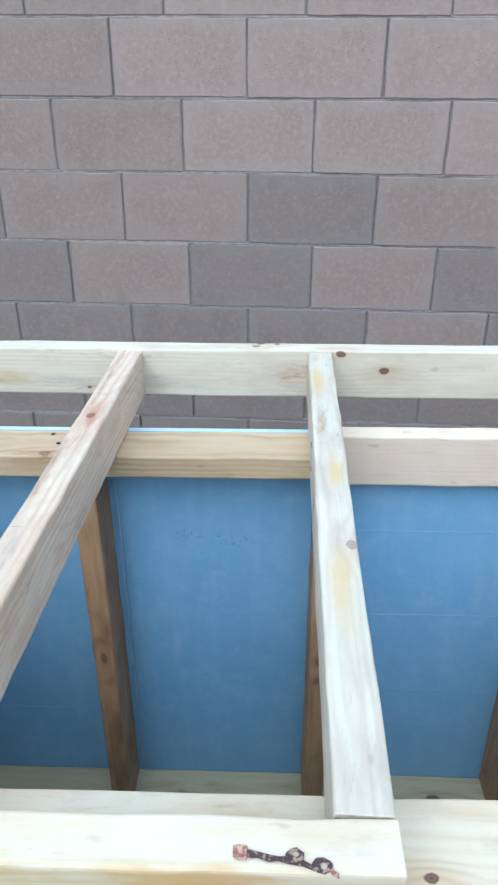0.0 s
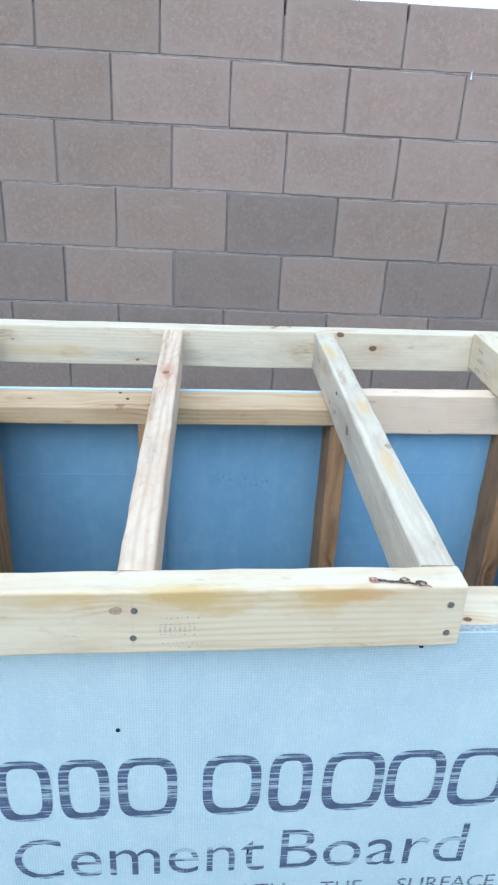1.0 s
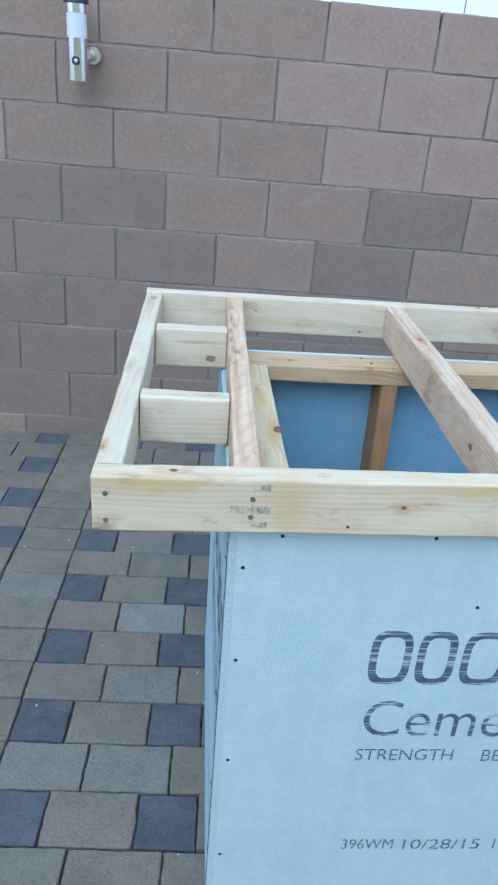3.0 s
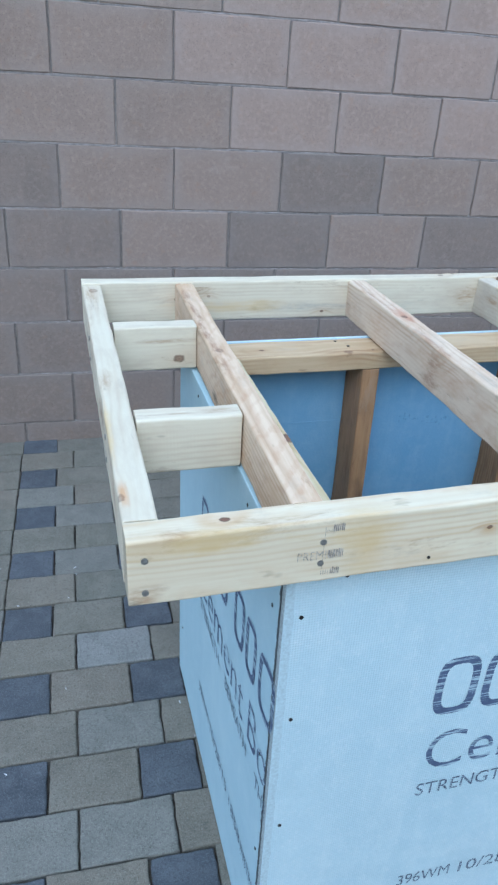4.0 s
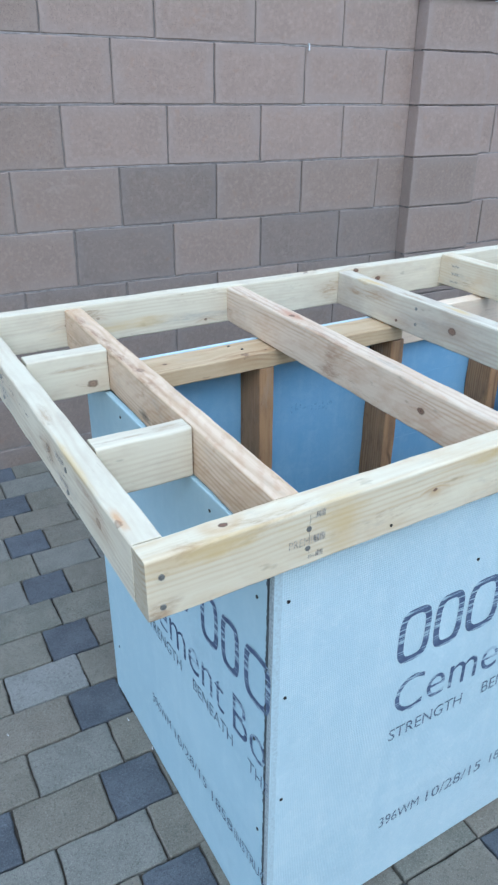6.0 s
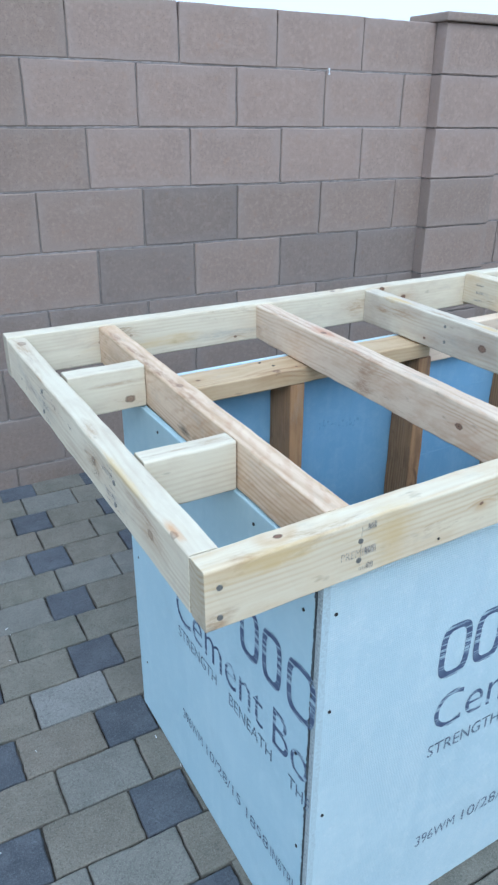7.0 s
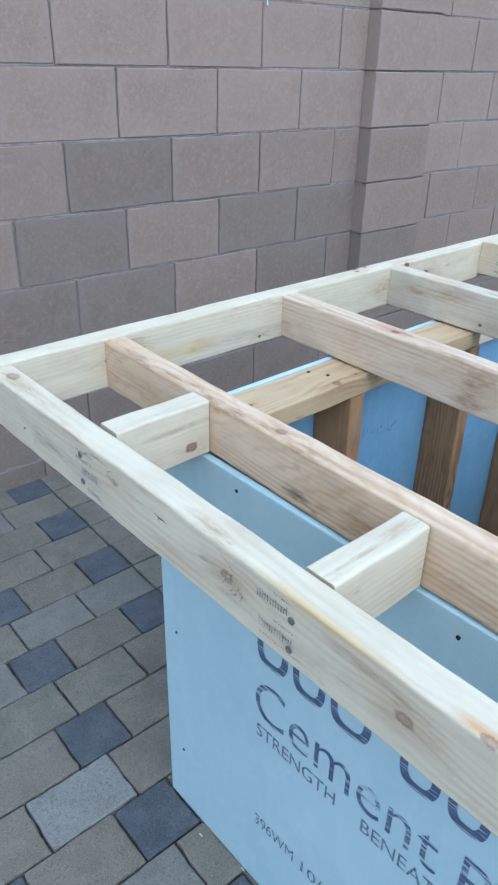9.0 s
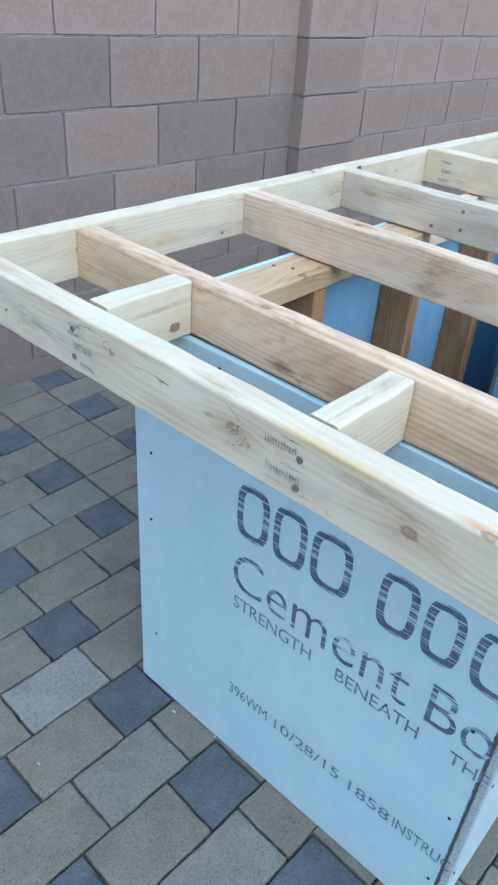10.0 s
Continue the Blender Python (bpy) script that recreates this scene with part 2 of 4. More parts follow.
def mat_board(name, a, b, c, grid):
    """Blue cement board with the fine grid of its glass mesh."""
    M = Mat(name, 0.75)
    v = M.coords()
    tc = M.node("ShaderNodeTexCoord").outputs["Object"]
    xyz = M.node("ShaderNodeSeparateXYZ")
    M.link(tc, xyz.inputs[0])
    flat = M.node("ShaderNodeCombineXYZ")  # along the board and up it
    M.link(M.math("ADD", xyz.outputs[0], xyz.outputs[1]), flat.inputs[0])
    M.link(xyz.outputs[2], flat.inputs[2])
    hs = []
    for axis, sc in (("X", 88.0), ("Z", 78.0)):
        w = M.node("ShaderNodeTexWave", Scale=sc, Distortion=1.6, Detail=2.0, Detail_Scale=1.6)
        w.bands_direction = axis
        M.link(flat.outputs[0], w.inputs["Vector"])
        hs.append(w.outputs["Fac"])
    h = M.math("ADD", M.math("MULTIPLY", hs[0], 0.4), M.math("MULTIPLY", hs[1], 0.6))
    n1, n2 = M.noise(v, 3.0, 5.0, 0.6), M.noise(v, 26.0, 6.0, 0.7)
    n3, n4 = M.noise(M.coords((1.0, 1.0, 0.08)), 34.0, 3.0, 0.6), M.noise(v, 8.0, 4.0, 0.7)
    show = M.grey(M.noise(v, 4.5, 3.0, 0.6), 0.36, 0.62, 0.22, 1.0)
    col = M.mix(M.grey(n1, 0.3, 0.7), a, b)
    col = M.mix(M.grey(n2, 0.48, 0.75, 0.0, 0.5), col, c)
    col = M.mix(M.grey(n3, 0.52, 0.8, 0.0, 0.35), col, c)
    col = M.mix(M.grey(n4, 0.58, 0.8, 0.0, 0.35), col, tuple(x * 0.86 for x in a))
    col = M.mix(M.math("MULTIPLY", M.grey(h, 0.45, 0.95, 0.0, grid), show), col, tuple(x * 0.6 for x in a))
    grain = M.noise(v, 190.0, 3.0, 0.7)
    col = M.mix(M.grey(grain, 0.54, 0.72, 0.0, grid * 0.7), col, tuple(min(0.8, x * 1.22) for x in c))
    col = M.mix(M.grey(M.noise(v, 240.0, 3.0, 0.7), 0.58, 0.72, 0.0, grid * 0.6), col, tuple(x * 0.66 for x in a))
    M.colour(col)
    return M.bump(M.math("ADD", M.math("MULTIPLY", h, -2.4 * grid), M.math("ADD", n2, M.math("MULTIPLY", grain, 0.8))), 0.5, 0.0012).m


def mesh_waves(M, pitch):
    """Two crossed waves of the glass mesh, in the plane of the print."""
    tc = M.node("ShaderNodeTexCoord").outputs["Object"]
    waves = []
    for axis in "XY":
        w = M.node("ShaderNodeTexWave", Scale=0.314 / pitch, Distortion=1.2, Detail=1.0, Detail_Scale=3.0)
        w.bands_direction = axis
        M.link(tc, w.inputs["Vector"])
        waves.append(w.outputs["Fac"])
    return tc, waves


def mat_ink():
    """Dark blue roller print, crossed by fine uneven bare lines where the roller skipped."""
    M = Mat("roller_ink", 0.8)
    tc, (wx, wy) = mesh_waves(M, 0.0046)
    bare = []
    for sx, sy, seed in ((11.0, 330.0, 0.0), (7.0, 150.0, 5.0)):
        st = M.node("ShaderNodeMapping")
        st.inputs["Scale"].default_value, st.inputs["Location"].default_value = (sx, sy, 1.0), (seed, seed, 0.0)
        M.link(tc, st.inputs["Vector"])
        bare.append(M.noise(st.outputs[0], 1.0, 1.0, 0.5))
    n = M.noise(tc, 38.0, 4.0, 0.7)
    worn = M.grey(M.noise(tc, 14.0, 3.0, 0.6), 0.40, 0.66, -0.05, 0.09)
    gap = M.math("MAXIMUM", M.grey(M.math("ADD", bare[0], worn), 0.56, 0.62, 0.0, 0.85), M.grey(M.math("ADD", bare[1], worn), 0.62, 0.66, 0.0, 0.8))
    gap = M.math("MAXIMUM", gap, M.grey(M.math("ADD", M.math("MULTIPLY", wx, 0.3), n), 0.84, 0.98, 0.0, 0.6))
    col = M.mix(M.grey(n, 0.35, 0.7), (0.058, 0.080, 0.145), (0.105, 0.135, 0.215))
    M.colour(M.mix(gap, col, (0.45, 0.565, 0.615)))
    return M.m


def mat_dots():
    """Dark ink of a dot printer, broken into small dashes."""
    M = Mat("dot_printer_ink", 0.8)
    tc, (wx, wy) = mesh_waves(M, 0.0042)
    n = M.noise(tc, 150.0, 2.0, 0.6)
    f = M.math("ADD", M.math("ADD", M.math("MULTIPLY", wy, 0.42), M.math("MULTIPLY", wx, 0.22)), M.math("MULTIPLY", n, 0.75))
    M.colour(M.mix(M.grey(f, 0.74, 0.86, 0.0, 0.9), (0.045, 0.058, 0.105), (0.45, 0.565, 0.615)))
    return M.m


def plain(name, c, rough=0.6, metal=0.0, vary=0.12, scale=40.0):
    M = Mat(name, rough, metal)
    n = M.noise(M.coords(), scale, 4.0)
    M.colour(M.mix(M.grey(n, 0.3, 0.7), c, tuple(x * (1 - vary) for x in c)))
    return M.bump(n, 0.15, 0.001).m


# block tones, p lightened and g darkened to carry the wall's light and shade
BLOCK_P = mat_block("pinkish_lit_block", (0.312, 0.233, 0.183), (0.342, 0.252, 0.199), (0.348, 0.250, 0.193))
BLOCK = mat_block("taupe_block", (0.266, 0.200, 0.155), (0.294, 0.219, 0.170), (0.310, 0.224, 0.170))
BLOCK_G = mat_block("grey_brown_shaded_block", (0.209, 0.164, 0.131), (0.236, 0.183, 0.146), (0.247, 0.186, 0.144))
MORTAR, INK, DOTS = mat_mortar(), mat_ink(), mat_dots()
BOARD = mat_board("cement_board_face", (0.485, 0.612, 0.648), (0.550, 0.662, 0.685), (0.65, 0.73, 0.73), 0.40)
# darker copy of the front board, the side's shade put into its colour
BOARD_SIDE_SHADE = mat_board("shaded_side_cement_board", (0.412, 0.558, 0.606), (0.466, 0.604, 0.640), (0.54, 0.66, 0.68), 0.16)
# inner boards: blue deepened and darkened to hold light bounced between the boards
BOARD_BOUNCE = mat_board("bounce_blue_cement_board", (0.215, 0.388, 0.568), (0.265, 0.443, 0.618), (0.36, 0.52, 0.64), 0.07)
FOLD = plain("rough_folded_edge", (0.535, 0.645, 0.670), 0.95, 0, 0.26, 230.0)
PALE_EDGE = plain("pale_rough_board_edge", (0.46, 0.51, 0.50), 0.95, 0, 0.5, 220.0)
BED = plain("tooled_bed_mortar", (0.36, 0.315, 0.285), 0.95, 0, 0.4, 45.0)
BOARD_EDGE = plain("rough_cut_cement", (0.27, 0.29, 0.29), 0.95, 0, 0.45, 160.0)
PAVER_TAN = mat_paver("tan_grey_paver", [(0.0, (0.156, 0.148, 0.114)), (0.18, (0.214, 0.182, 0.138)), (0.36, (0.168, 0.165, 0.131)), (0.54, (0.220, 0.190, 0.146)), (0.7, (0.166, 0.160, 0.126)), (0.85, (0.205, 0.176, 0.137)), (1.0, (0.186, 0.180, 0.140))], (0.242, 0.224, 0.178))
PAVER_LIGHT = mat_paver("pale_grey_paver", [(0.0, (0.214, 0.212, 0.192)), (1.0, (0.240, 0.236, 0.214))], (0.285, 0.278, 0.255))
PAVER_GREY = mat_paver("grey_paver", [(0.0, (0.180, 0.176, 0.150)), (1.0, (0.208, 0.200, 0.168))], (0.250, 0.238, 0.204))
PAVER_DARK = mat_paver("charcoal_paver", [(0.0, (0.070, 0.077, 0.088)), (0.4, (0.094, 0.104, 0.119)), (0.7, (0.078, 0.084, 0.094)), (1.0, (0.105, 0.114, 0.127))], (0.140, 0.148, 0.160))
sand = Mat("joint_sand", 0.95)
sand.colour(sand.mix(sand.grey(sand.noise(sand.coords(shift=False), 130.0, 3.0), 0.4, 0.7, 0.0, 0.4), sand.ramp(sand.noise(sand.coords(shift=False), 5.0, 4.0, 0.7), (0.40, (0.035, 0.030, 0.024)), (0.62, (0.115, 0.102, 0.078))), (0.03, 0.026, 0.022)))
SAND = sand.m
SCREW = plain("dark_screw", (0.035, 0.032, 0.030), 0.45, 0.7)
ZINC = plain("dull_zinc_screw", (0.33, 0.32, 0.29), 0.5, 0.6, 0.4, 300.0)
stm = Mat("grade_stamp_ink", 0.85)
stm.colour(stm.mix(stm.grey(stm.noise(stm.coords(), 160.0, 4.0, 0.7), 0.42, 0.62), (0.20, 0.185, 0.175), (0.60, 0.53, 0.42)))
STAMP = stm.m
stm = Mat("smudged_stamp_ink", 0.85)
stm.colour(stm.mix(stm.grey(stm.noise(stm.coords(), 220.0, 4.0, 0.7), 0.40, 0.58), (0.30, 0.27, 0.225), (0.62, 0.54, 0.41)))
SMUDGE = stm.m
STEEL = plain("brushed_steel", (0.80, 0.79, 0.77), 0.18, 1.0, 0.06, 200.0)
BLACK = plain("black_plastic", (0.02, 0.02, 0.022), 0.4)
PAPER = plain("white_paper", (0.74, 0.74, 0.74), 0.6, 0, 0.05)
PINK = plain("pink_print", (0.62, 0.36, 0.37), 0.6, 0, 0.08)
RED = plain("red_print", (0.45, 0.04, 0.05), 0.6)
PRINT = plain("black_print", (0.05, 0.05, 0.055), 0.7)
STUCCO = plain("cream_stucco", (0.74, 0.62, 0.40), 0.9, 0, 0.1, 25.0)
STUCCO_B = plain("ochre_stucco", (0.56, 0.35, 0.18), 0.9, 0, 0.12, 25.0)
TRIM_W = plain("white_vinyl", (0.78, 0.78, 0.77), 0.5, 0, 0.04)
TILE_R = plain("clay_roof_tile", (0.26, 0.13, 0.08), 0.85, 0, 0.3, 12.0)

glassy = Mat("frosted_glass", 0.35)
glassy.colour((0.88, 0.92, 0.95))
glassy.b.inputs["Transmission Weight"].default_value = 0.25
GLASS = glassy.m
pane = Mat("window_glass", 0.06)
pane.colour((0.03, 0.045, 0.05))
PANE = pane.m


# ---------------------------------------------------------------- mesh helpers
def box(bm, c, s, m=None):
    r = bmesh.ops.create_cube(bm, size=1.0)
    t = Matrix.Translation(c) @ Matrix.Diagonal((*s, 1))
    bmesh.ops.transform(bm, matrix=(m @ t) if m else t, verts=r["verts"])
    return r["verts"]


def cyl(bm, c, r, h, seg=20, m=None, r2=None):
    q = bmesh.ops.create_cone(bm, cap_ends=True, segments=seg, radius1=r, radius2=r if r2 is None else r2, depth=h)
    t = Matrix.Translation(c) @ (m or Matrix.Identity(4))
    bmesh.ops.transform(bm, matrix=t, verts=q["verts"])
    return q["verts"]


def soften(bm, width, seg=2):
    bmesh.ops.bevel(bm, geom=bm.edges[:], offset=width, segments=seg, affect="EDGES", profile=0.5)


def mesh_of(name, bm, *mats, smooth=False):
    me = bpy.data.meshes.new(name)
    bm.normal_update()
    bm.to_mesh(me)
    bm.free()
    for m in mats:
        me.materials.append(m)
    if smooth:
        for p in me.polygons:
            p.use_smooth = True
    return me


def part(name, bm, material, parent, label="", m=None, smooth=False):
    me = bm if isinstance(bm, bpy.types.Mesh) else mesh_of(name, bm, *(material if isinstance(material, (list, tuple)) else [material]), smooth=smooth)
    ob = new(name, me)
    ob.parent = parent
    if m is not None:
        ob.matrix_local = m
    if label:
        ob["label"] = label
    return ob


def thing(name, label, category, m=None, kind="", group=""):
    ob = new(name)
    ob.empty_display_size = 0.1
    if m is not None:
        ob.matrix_world = m
    return tagged(ob, label, category, group, kind)


X90 = pose(0, 0, 0, 90)

# ---------------------------------------------------------------- ground
bm = bmesh.new()
bmesh.ops.create_grid(bm, x_segments=8, y_segments=8, size=400.0)
tagged(new("ground", mesh_of("ground", bm, SAND)), "dark sandy bedding ground under the pavers", "ground", kind="structure").location = (0, 0, -0.012)

# ---------------------------------------------------------------- the island frame
island = thing("outdoor_counter_frame", "unfinished outdoor counter of pale lumber and cement board on pavers", "counter frame")


def lumber(name, a, b, w, h, up=(0, 0, 1), tone=("cream",), knots=(), label="", bevel=0.0038, warp=0.0014, marks=(), figure=0.0):
    """One sawn board from a to b (middle of its section), w wide across and h high along up. knots and marks are placed in the world."""
    a, b, up = Vector(a), Vector(b), Vector(up)
    xa = (b - a).normalized()
    ya = up.cross(xa).normalized()
    za = xa.cross(ya).normalized()
    m = Matrix((xa, ya, za)).transposed().to_4x4()
    m.translation = (a + b) / 2
    length = (b - a).length
    bm = bmesh.new()
    box(bm, (0, 0, 0), (length, w, h))
    bmesh.ops.bevel(bm, geom=[e for e in bm.edges if abs(e.verts[0].co.x - e.verts[1].co.x) > length * 0.8], offset=bevel, segments=3, affect="EDGES", profile=0.5)
    bmesh.ops.bevel(bm, geom=[e for e in bm.edges if abs(e.verts[0].co.x - e.verts[1].co.x) < 1e-6], offset=0.0008, segments=1, affect="EDGES")
    cuts = [e for e in bm.edges if abs(e.verts[0].co.x - e.verts[1].co.x) > length * 0.8]
    bmesh.ops.subdivide_edges(bm, edges=cuts, cuts=30, use_grid_fill=True)
    seed = random.random() * 50
    for v in bm.verts:
        n = noise.noise_vector((v.co.x * 2.2 + seed, seed * 1.3, v.co.z * 3.0))
        e = noise.noise_vector((v.co.x * 22 + seed, v.co.y * 40, v.co.z * 40))
        v.co.y += warp * n.x + 0.0013 * e.x
        v.co.z += 0.8 * warp * n.y + 0.0013 * e.y
    inv = m.inverted()
    lk = [(*(inv @ Vector(k[:3])), *k[3:]) for k in knots]
    lm = [(*(inv @ Vector(k[:3])), *k[3:]) for k in marks]
    t = TONES[tone]
    if lk or lm or tone not in TONE_MATS:
        mat = wood("wood_" + tone, *t[:2], knots=lk, stain=t[2], contrast=t[3], marks=lm, figure=figure)
        if not lk and not lm:
            TONE_MATS[tone] = mat
    else:
        mat = TONE_MATS[tone]
    ob = part(name, bm, mat, island, label, m)
    for p in ob.data.polygons:
        p.use_smooth = False
    return ob


TONES = {
    "cream": ((0.695, 0.602, 0.424), (0.56, 0.40, 0.21), (0.61, 0.455, 0.26), 0.9),
    "pale": ((0.675, 0.600, 0.438), (0.53, 0.415, 0.265), (0.54, 0.445, 0.315), 0.8),
    "white": ((0.625, 0.560, 0.420), (0.49, 0.375, 0.25), (0.47, 0.375, 0.275), 1.05),
    "pink": ((0.70, 0.545, 0.37), (0.42, 0.245, 0.115), (0.52, 0.34, 0.175), 0.9),
    "blush": ((0.68, 0.55, 0.392), (0.48, 0.315, 0.185), (0.52, 0.35, 0.21), 1.05),
    "peach": ((0.76, 0.605, 0.435), (0.65, 0.47, 0.31), (0.69, 0.52, 0.355), 0.55),
    "tan": ((0.55, 0.412, 0.240), (0.37, 0.230, 0.105), (0.45, 0.315, 0.165), 0.95),
    "stud": ((0.405, 0.232, 0.106), (0.135, 0.066, 0.030), (0.215, 0.118, 0.058), 1.15),
    "olive": ((0.66, 0.575, 0.36), (0.48, 0.36, 0.17), (0.56, 0.44, 0.22), 0.85),
    "green": ((0.50, 0.44, 0.27), (0.34, 0.28, 0.15), (0.42, 0.37, 0.22), 0.8),
}
TONE_MATS = {}

# heights: the deck frame rises a little to the rear
RISE = 0.010
TW, TH, TF = 0.038, 0.083, 0.089  # lumber: thickness, height on edge, width lying flat


def deck(y, x=0.0):
    """Middle height of the deck lumber; the front edge climbs slightly to its right end."""
    return 0.9445 + RISE * y / 0.9 + 0.011 * min(max(x, 0.0), 0.8) * (1 - y / 0.9) - TH / 2


DF = -0.0145  # front beam's middle
DB, DBR = 0.905, 0.876  # back beam's middle at its two ends

RUST = (0.31, 0.15, 0.07)
OCHRE, ORANGE, BROWN, GREY_W = (0.72, 0.505, 0.20), (0.68, 0.35, 0.125), (0.42, 0.25, 0.12), (0.40, 0.36, 0.30)
front_beam = lumber("front_beam", (-0.186, DF, deck(DF)), (0.768, DF, deck(DF, 0.768)), TW, TH, tone="cream",
                    knots=[(0.232, -0.034, 0.9109, 0.0028, 0.9), (-0.080, -0.012, 0.945, 0.0042, 1.0), (0.395, -0.034, 0.925, 0.005, 0.35)],
                    marks=[(0.465, -0.038, 0.940, 0.070, 0.018, OCHRE, 0.62), (0.32, -0.04, 0.9424, 0.085, 0.012, OCHRE, 0.75), (0.5, -0.042, 0.9355, 0.045, 0.016, OCHRE, 0.55),
                           (0.655, -0.036, 0.940, 0.050, 0.009, ORANGE, 0.62), (0.64, -0.042, 0.9381, 0.090, 0.014, OCHRE, 0.5), (0.08, -0.034, 0.9025, 0.03, 0.045, OCHRE, 0.4),
                           (-0.13, -0.034, 0.9347, 0.09, 0.014, OCHRE, 0.45), (-0.172, -0.034, 0.873, 0.02, 0.012, BROWN, 0.5), (-0.186, -0.024, 0.864, 0.012, 0.011, (0.10, 0.07, 0.05), 0.95), (0.226, -0.034, 0.9119, 0.02, 0.004, BROWN, 0.5)],
                    label="pale front beam with ochre stains, knots and screw heads")
back_beam = lumber("back_beam", (-0.182, DB, deck(DB) + 0.001), (1.75, DBR, deck(DB) + 0.001), TW, TH + 0.005, tone="pale",
                   knots=[(0.8, 0.8711, 0.952, 0.006, 0.95), (0.876, 0.87, 0.922, 0.0065, 1.0), (0.653, 0.8923, 0.9597, 0.005, 0.9), (0.088, 0.8818, 0.9248, 0.003, 0.5), (0.018, 0.8829, 0.9198, 0.004, 0.5), (0.354, 0.879, 0.884, 0.0035, 0.9), (0.660, 0.906, 0.9555, 0.0055, 1.0), (0.690, 0.903, 0.9555, 0.0045, 0.9)],
                   marks=[(0.708, 0.8725, 0.9151, 0.06, 0.026, BROWN, 0.55), (0.888, 0.8698, 0.922, 0.035, 0.010, BROWN, 0.35), (0.388, 0.8773, 0.8951, 0.20, 0.012, GREY_W, 0.35), (0.138, 0.8811, 0.9, 0.12, 0.014, OCHRE, 0.35)],
                   label="pale rear beam with dark knots")
YA = DF + TW / 2 + 0.0008


def back_face(x):
    return DB + (DBR - DB) * (x + 0.177) / 1.927 - TW / 2 - 0.0008


def joist(name, x, tone, knots, label="", ya=None, yb=None, dx=0.017, marks=(), lift=0.0, figure=0.0):
    ya, yb = ya or YA, yb or back_face(x)
    w = TW if x < 0.3 else 0.0405
    x += (w - 0.0355) / 2 - 0.0012 if x > 0.3 else 0.0
    return lumber(name, (x + dx * ya / 0.87, ya, deck(ya, x) + lift), (x + dx * yb / 0.87, yb, deck(yb, x) + lift), w, TH, tone=tone, knots=knots, label=label, marks=marks, figure=figure)


left_rail = joist("side_rail", -0.167, "pale", [(-0.1825, 0.341, 0.913, 0.007, 0.16), (-0.1843, 0.1201, 0.9064, 0.007, 0.14), (-0.1741, 0.733, 0.9001, 0.0045, 0.8), (-0.1875, 0.5446, 0.9235, 0.006, 0.4), (-0.184, 0.0509, 0.9463, 0.006, 0.4), (-0.1612, 0.8449, 0.9548, 0.009, 0.4)],
                  "pale side rail with grade stamps and scars", dx=0.004,
                  marks=[(-0.1824, 0.3359, 0.911, 0.035, 0.020, BROWN, 0.35), (-0.1823, 0.1222, 0.9064, 0.04, 0.018, BROWN, 0.3), (-0.1793, 0.4835, 0.9206, 0.018, 0.0016, (0.10, 0.07, 0.05), 0.95),
                         (-0.1763, 0.6922, 0.9052, 0.06, 0.014, GREY_W, 0.55), (-0.1656, 0.8144, 0.955, 0.06, 0.012, BROWN, 0.4), (-0.1839, 0.2036, 0.9453, 0.08, 0.008, OCHRE, 0.4), (-0.1791, 0.05599, 0.9462, 0.025, 0.006, ORANGE, 0.5), (-0.1722, 0.3767, 0.9474, 0.04, 0.010, BROWN, 0.45), (-0.1899, 0.2545, 0.8893, 0.05, 0.012, GREY_W, 0.4), (-0.1767, 0.6108, 0.8997, 0.08, 0.018, GREY_W, 0.4), (-0.1858, 0.509, 0.9467, 0.09, 0.006, BROWN, 0.6), (-0.1843, 0.6413, 0.9479, 0.05, 0.006, BROWN, 0.6), (-0.1871, 0.1629, 0.9286, 0.06, 0.008, RUST, 0.45), (-0.1656, 0.8144, 0.9249, 0.05, 0.016, GREY_W, 0.5), (-0.1862, 0.4276, 0.8895, 0.06, 0.008, BROWN, 0.4)])
joist_a = joist("joist", 0.019, "pink", [(0.005322, 0.8144, 0.9199, 0.0035, 0.95), (0.03654, 0.1018, 0.8924, 0.004, 0.6), (0.02284, 0.4785, 0.947, 0.007, 0.3)], "tan pinkish joist with wavy grain", dx=0.014, figure=0.32,
                marks=[(0.005, 0.45, 0.864, 0.50, 0.007, RUST, 0.7), (0.002, 0.43, 0.885, 0.025, 0.012, (0.12, 0.09, 0.06), 0.6), (0.001, 0.385, 0.892, 0.02, 0.010, (0.12, 0.09, 0.06), 0.5), (0.004621, 0.3054, 0.8944, 0.07, 0.026, BROWN, 0.55), (0.007552, 0.7635, 0.9151, 0.10, 0.02, BROWN, 0.4), (0.03308, 0.2036, 0.8995, 0.08, 0.02, BROWN, 0.35), (0.01043, 0.5701, 0.9484, 0.07, 0.009, BROWN, 0.6), (0.0136, 0.7533, 0.9524, 0.06, 0.008, BROWN, 0.55), (0.009069, 0.4276, 0.9482, 0.05, 0.009, BROWN, 0.55), (0.02606, 0.6515, 0.948, 0.05, 0.006, BROWN, 0.45), (0.0167, 0.509, 0.9497, 0.057, 0.00715, RUST, 0.52), (0.01833, 0.5904, 0.9503, 0.0475, 0.0055, RUST, 0.45), (0.01983, 0.7024, 0.9516, 0.0665, 0.00715, RUST, 0.52), (0.02332, 0.8144, 0.953, 0.057, 0.00825, RUST, 0.49), (0.0173, 0.3767, 0.9485, 0.057, 0.0055, RUST, 0.38)])
